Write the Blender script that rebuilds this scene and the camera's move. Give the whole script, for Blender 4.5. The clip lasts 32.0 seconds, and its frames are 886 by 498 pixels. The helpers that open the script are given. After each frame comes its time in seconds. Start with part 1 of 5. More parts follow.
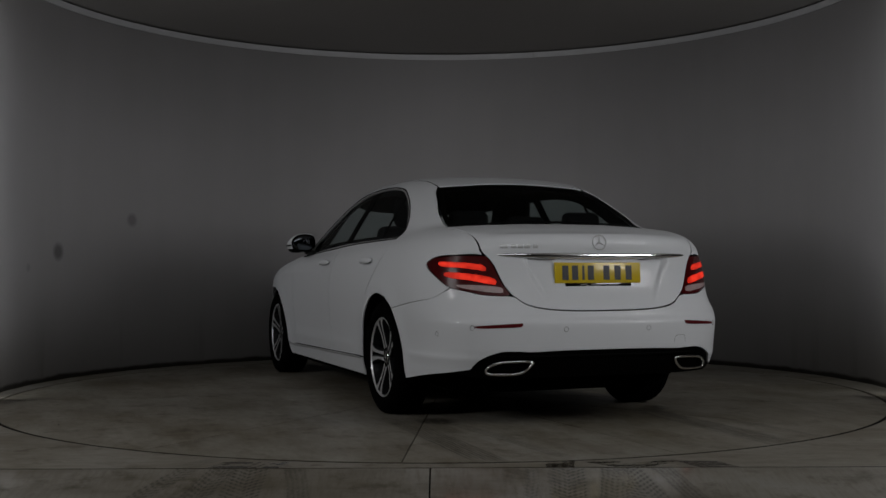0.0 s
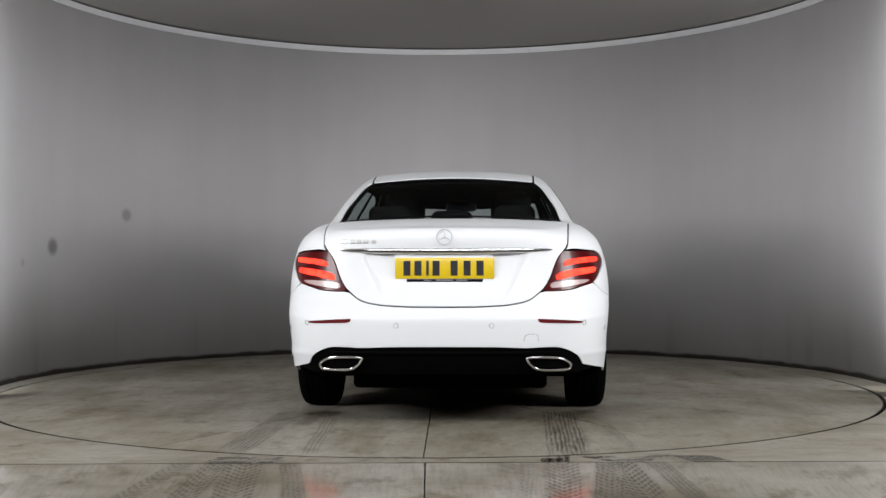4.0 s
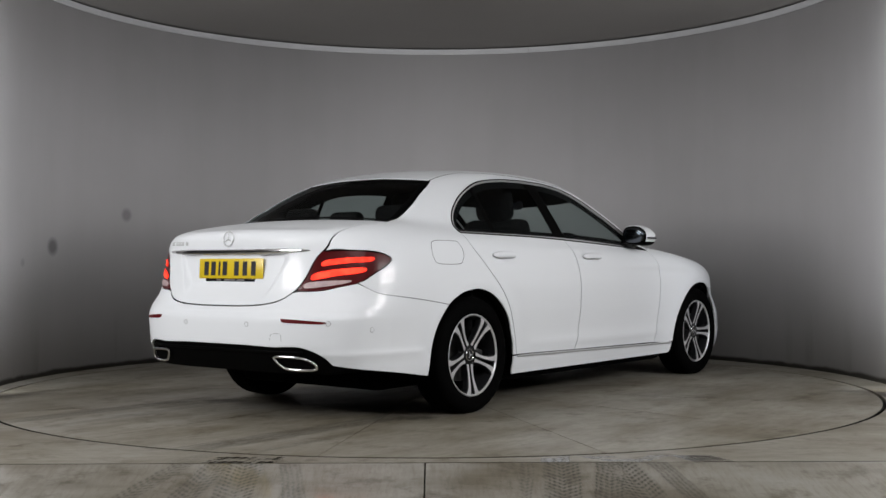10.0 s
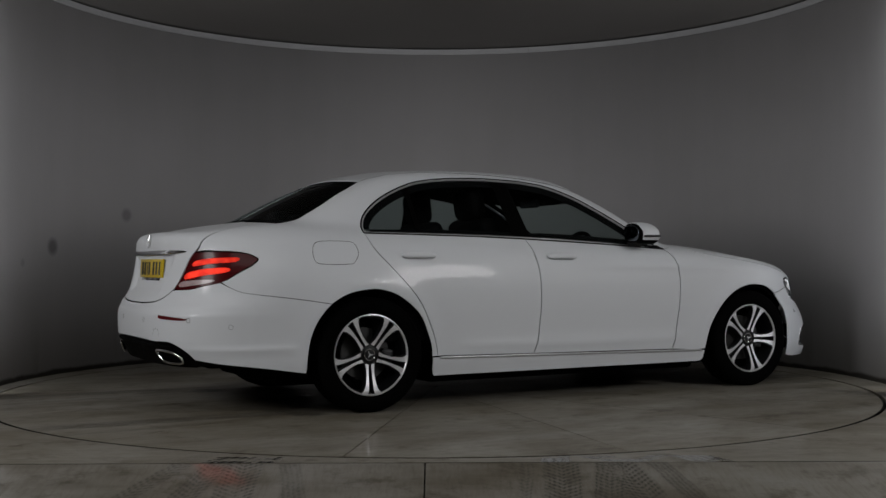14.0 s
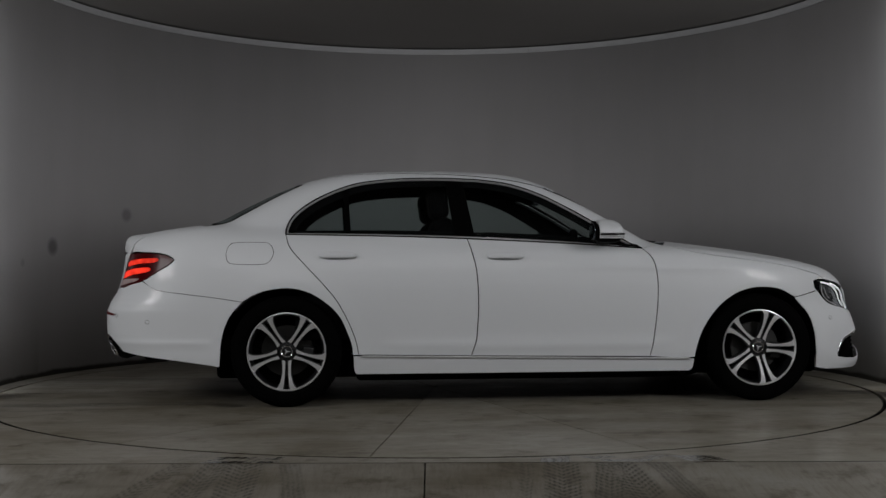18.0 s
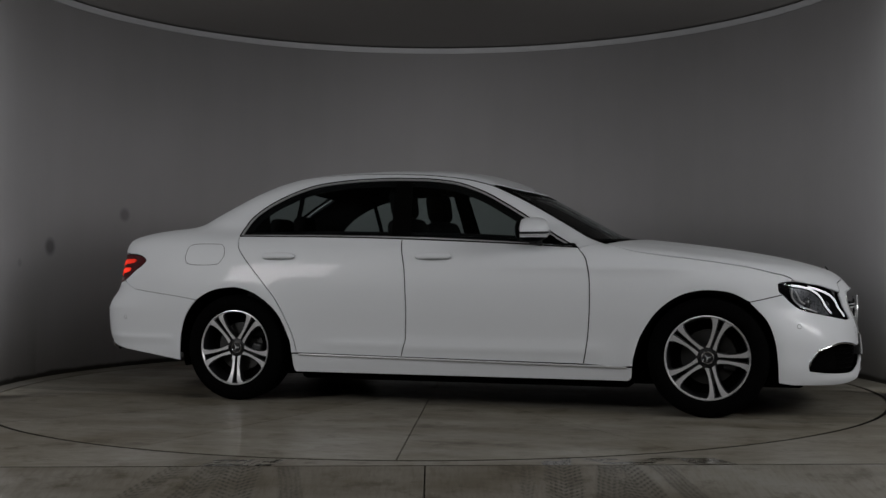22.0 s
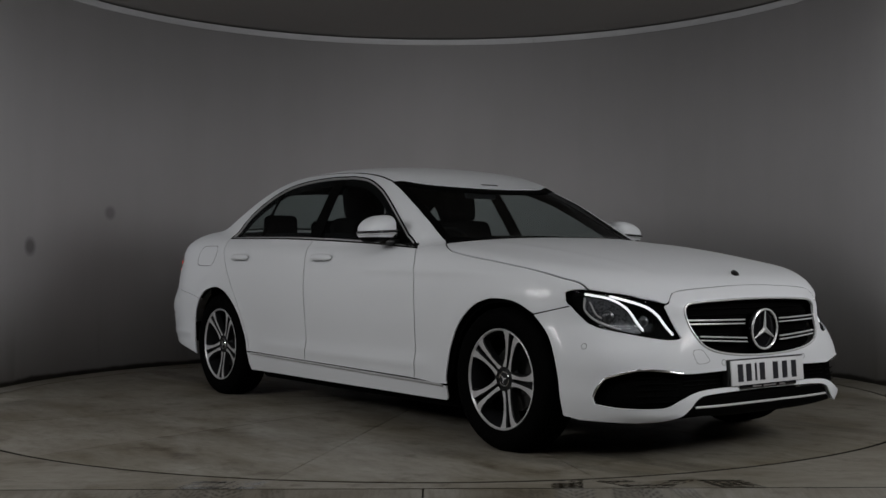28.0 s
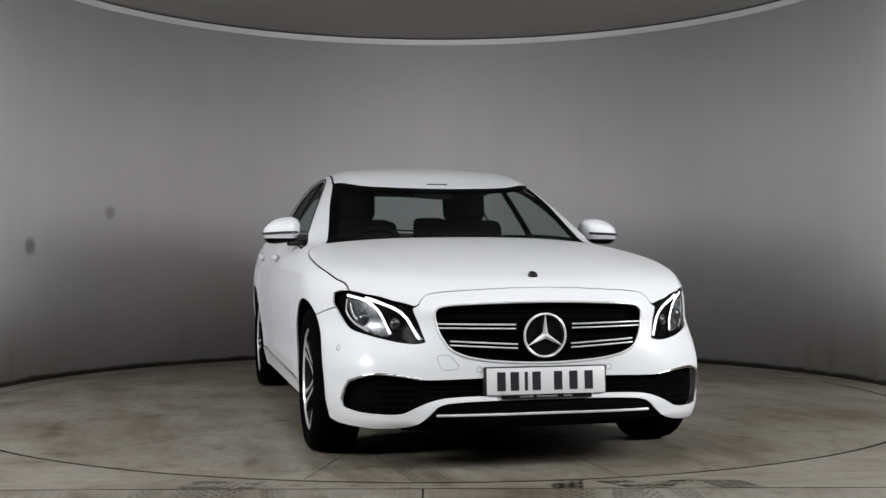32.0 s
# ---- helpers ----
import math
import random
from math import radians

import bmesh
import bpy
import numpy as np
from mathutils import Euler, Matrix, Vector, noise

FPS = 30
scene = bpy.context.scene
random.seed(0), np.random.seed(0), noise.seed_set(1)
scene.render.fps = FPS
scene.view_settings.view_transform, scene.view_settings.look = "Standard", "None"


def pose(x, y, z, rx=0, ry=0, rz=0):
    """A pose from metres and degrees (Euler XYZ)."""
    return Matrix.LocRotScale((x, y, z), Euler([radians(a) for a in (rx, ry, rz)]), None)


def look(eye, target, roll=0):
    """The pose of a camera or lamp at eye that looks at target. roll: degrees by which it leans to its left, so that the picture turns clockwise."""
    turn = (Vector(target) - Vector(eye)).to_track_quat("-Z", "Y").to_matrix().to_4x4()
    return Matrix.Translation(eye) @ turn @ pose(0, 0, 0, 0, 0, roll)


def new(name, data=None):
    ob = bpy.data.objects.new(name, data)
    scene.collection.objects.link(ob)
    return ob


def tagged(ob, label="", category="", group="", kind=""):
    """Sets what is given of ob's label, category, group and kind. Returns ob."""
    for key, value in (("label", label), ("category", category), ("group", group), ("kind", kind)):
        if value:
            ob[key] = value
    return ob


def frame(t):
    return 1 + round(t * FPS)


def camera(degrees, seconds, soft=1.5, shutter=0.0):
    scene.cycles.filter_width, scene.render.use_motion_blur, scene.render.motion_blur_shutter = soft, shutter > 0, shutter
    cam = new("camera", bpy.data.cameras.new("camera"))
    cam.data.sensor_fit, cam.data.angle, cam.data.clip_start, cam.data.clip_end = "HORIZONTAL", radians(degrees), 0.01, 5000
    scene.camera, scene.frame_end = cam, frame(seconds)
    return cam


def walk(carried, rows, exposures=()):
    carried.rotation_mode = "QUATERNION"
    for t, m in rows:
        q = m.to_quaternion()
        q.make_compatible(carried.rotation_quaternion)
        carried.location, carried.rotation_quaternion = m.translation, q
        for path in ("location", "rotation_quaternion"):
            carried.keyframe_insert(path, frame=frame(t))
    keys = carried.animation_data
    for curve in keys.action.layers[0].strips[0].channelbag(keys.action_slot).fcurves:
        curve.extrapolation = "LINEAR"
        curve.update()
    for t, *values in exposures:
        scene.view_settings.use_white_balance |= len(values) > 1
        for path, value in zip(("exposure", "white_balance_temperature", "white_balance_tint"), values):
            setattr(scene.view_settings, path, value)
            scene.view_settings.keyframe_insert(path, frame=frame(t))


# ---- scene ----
# camera: on a tripod before the turntable, a short pan at the start, then a slow push in
cam = camera(42.28, 32.0, 1.5)
EYE, PITCH, PAN, ROLL = (0.014, -8.057, 0.864), 0.733, -0.317, -0.145


def cam_at(t, pan=0.0, tilt=0.0, k=0.0):
    """k: how far the push-in has gone."""
    x, y, z = EYE
    return t, pose(x + 0.0083 * k, y + 0.5063 * k, z + 0.0218 * k, 90 + PITCH + tilt - 0.105 * k, 0, PAN + pan + 0.0638 * k) @ pose(0, 0, 0, 0, 0, ROLL + 0.018 * k)


CAM_ROWS = [
    cam_at(0, 0.25, 0.25), cam_at(0.3, 0.09, 0.22), cam_at(0.4, 0.0, 0.2), cam_at(0.5, -1.3, 0.20), cam_at(0.6, -1.16, 0.15), cam_at(1.0, -0.95, 0.08),
    cam_at(1.5, -0.55, 0.085), cam_at(2.0, -0.21, 0.11), cam_at(2.2, 0.0, 0.05), cam_at(2.5, 0.13, 0.01), cam_at(3.0, -0.12, 0.01), cam_at(3.5), cam_at(5.5), cam_at(12),
    cam_at(18), cam_at(21.5), cam_at(22, k=0.12), cam_at(24.2, k=0.14), cam_at(25, k=0.42), cam_at(25.5, k=0.6), cam_at(27.2, k=1.0), cam_at(28, k=1.0), cam_at(32, k=1.0)]
EXPOSURES = [(0, -2.75), (0.5, -2.45), (1, -1.97), (2, -1.07), (3, -0.6), (3.5, -0.51), (6, -0.47), (7, -0.57), (8, -0.81), (9, -0.92), (10, -0.93), (11, -0.97), (11.5, -1.21), (12, -1.61), (12.5, -1.91), (13, -2.19), (14, -2.27), (17, -2.3), (19, -2.31), (22, -2.28), (25, -2.2), (28, -2.06), (29, -1.92), (30, -1.48), (31, -0.97), (32, -0.72)]
walk(cam, CAM_ROWS, EXPOSURES)

# the table's heading, degrees, time by time: it turns clockwise at a steady pace
HEADING = [(t, 110.3 - 5.845 * t) for t in range(0, 33, 4)]

# ---- light ----
world = bpy.data.worlds.new("studio_dark")
scene.world = world
world.use_nodes = True
world.node_tree.nodes["Background"].inputs[0].default_value = (0.6, 0.62, 0.65, 1)
world.node_tree.nodes["Background"].inputs[1].default_value = 0.005


def area_lamp(name, eye, target, w, h, power, color=(1, 1, 1)):
    d = bpy.data.lights.new(name, "AREA")
    d.shape, d.size, d.size_y, d.energy, d.color = "RECTANGLE", w, h, power, color
    ob = new(name, d)
    ob.matrix_world = look(eye, target)
    return ob


# a bank under the ceiling before the drum's mouth, two high soft boxes beside the camera's lane, and two strip lights in the jambs of the mouth
area_lamp("ceiling_bank", (0.0, -4.9, 2.94), (0.0, 0.1, 0.6), 4.0, 1.3, 185, (0.99, 0.992, 1.0))
for sx in (-1, 1):
    area_lamp("soft_box", (sx * 4.6, -4.2, 2.35), (0.0, -0.4, 0.8), 1.4, 1.1, 310, (0.99, 0.992, 1.0))
    area_lamp("jamb_light", (0.05 + sx * 2.98, -0.42, 1.5), (0.05 + sx * 3.16, 0.30, 1.5), 0.10, 2.85, 30, (0.93, 0.96, 1.0))


# ---- materials ----
def mat(name):
    m = bpy.data.materials.new(name)
    m.use_nodes = True
    nt = m.node_tree
    return m, nt, nt.nodes, nt.links, nt.nodes["Principled BSDF"]


def noise_tex(nt, scale, detail=4.0, rough=0.6, coord="Object", stretch=(1, 1, 1)):
    tc, mp, nz = nt.nodes.new("ShaderNodeTexCoord"), nt.nodes.new("ShaderNodeMapping"), nt.nodes.new("ShaderNodeTexNoise")
    mp.inputs["Scale"].default_value = stretch
    nz.inputs["Scale"].default_value, nz.inputs["Detail"].default_value, nz.inputs["Roughness"].default_value = scale, detail, rough
    nt.links.new(tc.outputs[coord], mp.inputs[0])
    nt.links.new(mp.outputs[0], nz.inputs["Vector"])
    return nz.outputs["Fac"]


def ramp(nt, fac, stops):
    r = nt.nodes.new("ShaderNodeValToRGB")
    els = r.color_ramp.elements
    while len(els) < len(stops):
        els.new(0.5)
    for e, (p, c) in zip(els, stops):
        e.position, e.color = p, (*c, 1) if len(c) == 3 else c
    nt.links.new(fac, r.inputs[0])
    return r.outputs[0]


def mix(nt, kind, fac, a, b):
    n = nt.nodes.new("ShaderNodeMix")
    n.data_type, n.blend_type = "RGBA", kind
    for sock, v in ((n.inputs[0], fac), (n.inputs[6], a), (n.inputs[7], b)):
        if hasattr(v, "node"):
            nt.links.new(v, sock)
        else:
            sock.default_value = v if isinstance(v, (int, float)) else (*v, 1)
    return n.outputs[2]


def bump(nt, bsdf, height, strength, dist=0.01):
    b = nt.nodes.new("ShaderNodeBump")
    b.inputs["Strength"].default_value, b.inputs["Distance"].default_value = strength, dist
    nt.links.new(height, b.inputs["Height"])
    nt.links.new(b.outputs[0], bsdf.inputs["Normal"])


def plain(name, color, rough=0.5, metal=0.0, coat=0.0, grain=0.0, spec=0.5, scale=40.0, gloss=0.03):
    """A surface with a slight two-scale unevenness of tone and gloss."""
    m, nt, nodes, links, b = mat(name)
    b.inputs["Metallic"].default_value, b.inputs["Coat Weight"].default_value = metal, coat
    b.inputs["Specular IOR Level"].default_value = spec
    b.inputs["Coat Roughness"].default_value = gloss
    n1, n2 = noise_tex(nt, scale), noise_tex(nt, scale * 0.08, 2.0)
    lo, hi = [tuple(min(1.0, c * k) for c in color) for k in (1 - grain, 1 + grain)]
    c = mix(nt, "MIX", 0.5, ramp(nt, n1, [(0.3, lo), (0.7, hi)]), ramp(nt, n2, [(0.3, lo), (0.7, hi)]))
    links.new(c, b.inputs["Base Color"])
    r = ramp(nt, n1, [(0.3, (max(0.0, rough * 0.85),) * 3), (0.7, (min(1.0, rough * 1.15),) * 3)])
    links.new(r, b.inputs["Roughness"])
    return m


def glow(name, color, strength, base=(0.2, 0.2, 0.2)):
    m, nt, nodes, links, b = mat(name)
    b.inputs["Base Color"].default_value = (*base, 1)
    b.inputs["Emission Color"].default_value = (*color, 1)
    b.inputs["Emission Strength"].default_value = strength
    b.inputs["Roughness"].default_value = 0.5
    b.inputs["Specular IOR Level"].default_value = 0.1
    return m


def lit_bar(name, colour, strength):
    """A light guide behind ribbed red plastic: brighter in places along its length."""
    m = glow(name, colour, strength, (0.2, 0.006, 0.006))
    nt, b = m.node_tree, m.node_tree.nodes["Principled BSDF"]
    patch, rib = noise_tex(nt, 14.0, 2.0), noise_tex(nt, 220.0, 2.0)
    k = math_node(nt, "MULTIPLY", ramp(nt, patch, [(0.32, (0.45,) * 3), (0.66, (1.5,) * 3)]), ramp(nt, rib, [(0.35, (0.75,) * 3), (0.65, (1.2,) * 3)]))
    nt.links.new(math_node(nt, "MULTIPLY", k, strength), b.inputs["Emission Strength"])
    return m


def pane(name, tint, gloss=0.012, edge=0.22):
    """Tinted glass of a car: light passes straight, the face mirrors."""
    m, nt, nodes, links, b = mat(name)
    nodes.remove(b)
    out = nodes["Material Output"]
    tr, gl, lw, mx = (nodes.new("ShaderNode" + k) for k in ("BsdfTransparent", "BsdfGlossy", "LayerWeight", "MixShader"))
    tr.inputs[0].default_value = (*tint, 1)
    gl.inputs["Roughness"].default_value = 0.02
    lw.inputs["Blend"].default_value = 0.5
    f = math_node(nt, "MULTIPLY_ADD", math_node(nt, "POWER", lw.outputs["Facing"], 4.5), edge, gloss)
    links.new(f, mx.inputs[0])
    links.new(tr.outputs[0], mx.inputs[1])
    links.new(gl.outputs[0], mx.inputs[2])
    links.new(mx.outputs[0], out.inputs[0])
    return m


def math_node(nt, op, a, b=None, c=None):
    n = nt.nodes.new("ShaderNodeMath")
    n.operation = op
    for i, v in enumerate((a, b, c)):
        if v is None:
            continue
        if hasattr(v, "node"):
            nt.links.new(v, n.inputs[i])
        else:
            n.inputs[i].default_value = v
    return n.outputs[0]


def wall_material():
    m, nt, nodes, links, b = mat("painted_drum_wall")
    big = noise_tex(nt, 0.6, 5.0, 0.6, "Object")
    streak = noise_tex(nt, 2.2, 4.0, 0.55, "Object", (1.6, 1.6, 0.16))
    fine = noise_tex(nt, 90.0, 3.0)
    c = mix(nt, "MIX", 0.25, ramp(nt, big, [(0.3, (0.372, 0.364, 0.361)), (0.7, (0.424, 0.412, 0.416))]), ramp(nt, streak, [(0.3, (0.350, 0.341, 0.336)), (0.62, (0.416, 0.403, 0.410))]))
    tc, sp = nodes.new("ShaderNodeTexCoord"), nodes.new("ShaderNodeSeparateXYZ")
    links.new(tc.outputs["Object"], sp.inputs[0])
    # dark spots, faint runs low on the wall, and a painted line of shade at the foot
    for place, size, dark in (((-3.001, 0.953, 1.005), 0.085, 0.45), ((-2.649, 1.795, 1.288), 0.070, 0.62), ((-3.08, 0.522, 0.88), 0.04, 0.8)):
        v = nodes.new("ShaderNodeVectorMath")
        v.operation = "DISTANCE"
        links.new(tc.outputs["Object"], v.inputs[0])
        v.inputs[1].default_value = place
        # dirt on the lens, drawn as a dark spot on the wall
        spot = ramp(nt, math_node(nt, "DIVIDE", v.outputs["Value"], size), [(0.45, (dark,) * 3), (1.0, (1, 1, 1))])
        c = mix(nt, "MULTIPLY", 1.0, c, spot)
    runs = ramp(nt, streak, [(0.30, (0.80, 0.785, 0.77)), (0.44, (1, 1, 1))])
    low = ramp(nt, math_node(nt, "DIVIDE", sp.outputs[2], 0.5), [(0.1, (1, 1, 1)), (1.0, (0, 0, 0))])
    c = mix(nt, "MULTIPLY", low, c, runs)
    # shade of the gap below the wall, put into the colour as a dark line
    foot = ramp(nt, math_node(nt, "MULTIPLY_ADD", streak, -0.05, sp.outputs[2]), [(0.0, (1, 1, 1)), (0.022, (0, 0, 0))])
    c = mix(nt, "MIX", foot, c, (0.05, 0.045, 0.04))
    links.new(c, b.inputs["Base Color"])
    b.inputs["Roughness"].default_value = 0.55
    b.inputs["Specular IOR Level"].default_value = 0.3
    bump(nt, b, fine, 0.10, 0.003)
    return m


def smooth_window(nt, value, full, edge):
    """1 where |value| < full, falling to 0 at edge."""
    n = nt.nodes.new("ShaderNodeMapRange")
    n.interpolation_type = "SMOOTHSTEP"
    nt.links.new(math_node(nt, "ABSOLUTE", value), n.inputs[0])
    n.inputs[1].default_value, n.inputs[2].default_value, n.inputs[3].default_value, n.inputs[4].default_value = full, edge, 1.0, 0.0
    return n.outputs[0]


def tyre_mark(nt, coord, x0, y0, x1, y1, width, strength, lugs, ragged):
    """A rubbed tyre mark from (x0, y0) to (x1, y1): ribs along it and, where lugs > 0, slanting tread blocks; broken up by the noise ragged."""
    length = math.hypot(x1 - x0, y1 - y0)
    mp, sp = nt.nodes.new("ShaderNodeMapping"), nt.nodes.new("ShaderNodeSeparateXYZ")
    mp.vector_type = "TEXTURE"
    mp.inputs["Location"].default_value = ((x0 + x1) / 2, (y0 + y1) / 2, 0)
    mp.inputs["Rotation"].default_value = (0, 0, math.atan2(y1 - y0, x1 - x0))
    nt.links.new(coord, mp.inputs[0])
    nt.links.new(mp.outputs[0], sp.inputs[0])
    u = sp.outputs[0]
    v = math_node(nt, "ADD", sp.outputs[1], math_node(nt, "MULTIPLY_ADD", ragged, 0.05, -0.025))
    m = math_node(nt, "MULTIPLY", smooth_window(nt, v, width * 0.40, width * 0.56), smooth_window(nt, u, length * 0.32, length * 0.54))
    rib = math_node(nt, "SINE", math_node(nt, "MULTIPLY", v, 2 * math.pi / 0.021))
    k = math_node(nt, "MULTIPLY_ADD", rib, 0.5, 0.5)
    if lugs > 0:
        slant = math_node(nt, "MULTIPLY_ADD", math_node(nt, "ABSOLUTE", v), 0.9, u)
        lug = math_node(nt, "SINE", math_node(nt, "MULTIPLY", slant, 2 * math.pi / 0.038))
        k = math_node(nt, "MULTIPLY", math_node(nt, "MULTIPLY_ADD", k, 0.6, 0.4), math_node(nt, "MULTIPLY_ADD", lug, 0.5 * lugs, 1 - 0.5 * lugs))
    worn = ramp(nt, ragged, [(0.34, (0.12,) * 3), (0.50, (1, 1, 1))])
    return math_node(nt, "MULTIPLY", math_node(nt, "MULTIPLY", m, worn), math_node(nt, "MULTIPLY", k, strength))


def floor_material(name, along, marks, scuffs=(), blots=(), coat=0.0, plates=False, tone=1.0):
    """Sealed concrete, worn, clouded with brown dirt and marked by tyres. marks: rows for tyre_mark(); scuffs: polished dark rubber by the slab joint, (x, half width, lean); blots: oily spots (x, y, radius)."""
    m, nt, nodes, links, b = mat(name)
    tc, sp = nodes.new("ShaderNodeTexCoord"), nodes.new("ShaderNodeSeparateXYZ")
    links.new(tc.outputs["Object"], sp.inputs[0])
    cloud = noise_tex(nt, 0.8, 6.0, 0.6)
    drift = noise_tex(nt, 1.9, 6.0, 0.62, "Object", (0.55, 1.9, 1.0) if along == 0 else (0.8, 2.0, 1.0))
    speck = noise_tex(nt, 46.0, 4.0, 0.7)
    blot = noise_tex(nt, 4.2, 6.0, 0.72)
    c = mix(nt, "MIX", 0.5, ramp(nt, cloud, [(0.36, (0.150, 0.130, 0.096)), (0.5, (0.240, 0.226, 0.192)), (0.62, (0.305, 0.296, 0.270))]),
            ramp(nt, drift, [(0.36, (0.125, 0.106, 0.072)), (0.49, (0.235, 0.221, 0.188)), (0.64, (0.325, 0.316, 0.288))]))
    c = mix(nt, "MULTIPLY", 0.8, c, ramp(nt, speck, [(0.26, (0.30, 0.27, 0.23)), (0.35, (1, 1, 1))]))
    c = mix(nt, "MULTIPLY", 0.85, c, ramp(nt, blot, [(0.33, (0.40, 0.35, 0.27)), (0.46, (1, 1, 1))]))
    grit = noise_tex(nt, 13.0, 6.0, 0.75, "Object", (0.7, 1.6, 1.0) if along == 0 else (4.2, 0.5, 1.0))
    c = mix(nt, "MULTIPLY", 0.9, c, ramp(nt, grit, [(0.37, (0.66, 0.63, 0.58)), (0.56, (1, 1, 1))]))
    c = mix(nt, "MULTIPLY", 1.0, c, (tone, tone * 0.985, tone * 0.96))
    # sparse dark chips and short drag lines
    chip = noise_tex(nt, 9.0, 3.0, 0.6, "Object", (0.5, 2.4, 1.0) if along == 0 else (1.0, 1.2, 1.0))
    c = mix(nt, "MULTIPLY", 1.0, c, ramp(nt, chip, [(0.245, (0.22, 0.19, 0.15)), (0.285, (1, 1, 1))]))
    if plates:
        info = nodes.new("ShaderNodeObjectInfo")
        c = mix(nt, "MULTIPLY", 1.0, c, ramp(nt, info.outputs["Random"], [(0.0, (0.92, 0.91, 0.89)), (1.0, (1.06, 1.06, 1.06))]))
    tread = noise_tex(nt, 5.0, 6.0, 0.75, "Object", (0.6, 3.0, 1.0) if along == 0 else (3.0, 0.9, 1.0))
    t = None
    for row in marks:
        k = tyre_mark(nt, tc.outputs["Object"], *row, tread)
        t = k if t is None else math_node(nt, "MAXIMUM", t, k)
    for x, y, r in blots:
        v = nodes.new("ShaderNodeVectorMath")
        v.operation = "DISTANCE"
        links.new(tc.outputs["Object"], v.inputs[0])
        v.inputs[1].default_value = (x, y, 0)
        k = math_node(nt, "MULTIPLY", smooth_window(nt, math_node(nt, "MULTIPLY_ADD", blot, 0.24, math_node(nt, "SUBTRACT", v.outputs["Value"], 0.12)), r * 0.4, r), ramp(nt, grit, [(0.38, (0.1,) * 3), (0.5, (0.9,) * 3)]))
        t = math_node(nt, "MAXIMUM", t, k)
    wet = None
    for x, half, lean in scuffs:
        across = math_node(nt, "MULTIPLY_ADD", sp.outputs[1], -lean, math_node(nt, "SUBTRACT", sp.outputs[0], x + lean * 3.0))
        k = smooth_window(nt, math_node(nt, "MULTIPLY_ADD", tread, 0.10, math_node(nt, "SUBTRACT", across, 0.05)), half * 0.7, half)
        stripe = math_node(nt, "MULTIPLY_ADD", math_node(nt, "SINE", math_node(nt, "MULTIPLY", across, 2 * math.pi / 0.041)), 0.22, 0.78)
        k = math_node(nt, "MULTIPLY", k, stripe)
        wet = k if wet is None else math_node(nt, "MAXIMUM", wet, k)
    if wet is not None:
        near = math_node(nt, "LESS_THAN", math_node(nt, "ABSOLUTE", math_node(nt, "ADD", sp.outputs[1], 2.985)), 0.0815)
        wet = math_node(nt, "MULTIPLY", math_node(nt, "MULTIPLY", wet, near), ramp(nt, tread, [(0.40, (0.05,) * 3), (0.52, (1, 1, 1))]))
        t = math_node(nt, "MAXIMUM", t, wet)
    c = mix(nt, "MIX", t, c, (0.030, 0.025, 0.018))
    links.new(c, b.inputs["Base Color"])
    r = ramp(nt, cloud, [(0.36, (0.52,) * 3), (0.62, (0.40,) * 3)])
    if wet is not None:
        r = mix(nt, "MIX", wet, r, (0.06, 0.06, 0.06))
    links.new(r, b.inputs["Roughness"])
    b.inputs["Specular IOR Level"].default_value = 0.35
    if coat:
        # the sealer shines where it is not worn off
        links.new(ramp(nt, grit, [(0.40, (coat * 0.25,) * 3), (0.58, (coat,) * 3)]), b.inputs["Coat Weight"])
        b.inputs["Coat Roughness"].default_value = 0.08
    bump(nt, b, math_node(nt, "ADD", math_node(nt, "MULTIPLY", tread, 0.6), speck), 0.13, 0.003)
    return m


M_WALL = wall_material()
M_TABLE = floor_material("turntable_boards", 0, (
    (-2.98, 0.80, -1.20, 0.74, 0.17, 0.85, 0.0), (-2.98, -0.76, -1.15, -0.80, 0.20, 0.9, 0.0), (-2.80, -1.09, -1.85, -1.02, 0.06, 0.6, 0.0),
    (-2.95, 0.42, -1.55, 0.50, 0.08, 0.5, 0.0), (-2.0, 0.62, -1.2, 0.58, 0.10, 0.6, 0.0), (1.9, -0.72, 2.95, -0.66, 0.19, 0.8, 0.0), (2.2, -1.10, 2.9, -0.92, 0.10, 0.6, 0.0), (1.9, 0.78, 2.9, 0.84, 0.16, 0.7, 0.0)),
    blots=((-1.45, 0.56, 0.16), (-1.33, -0.93, 0.14)), coat=0.12, plates=True)
M_SURROUND = floor_material("floor_round_table", 0, ((-1.15, -3.10, -1.0, -2.80, 0.10, 0.5, 0.0), (1.15, -3.1, 1.0, -2.8, 0.10, 0.4, 0.0)),
                            ((-0.88, 0.13, 0.35), (-0.72, 0.05, 0.2), (0.54, 0.07, 0.1), (0.80, 0.10, -0.9), (0.93, 0.06, 0.9), (1.19, 0.11, -0.4)), coat=0.15)
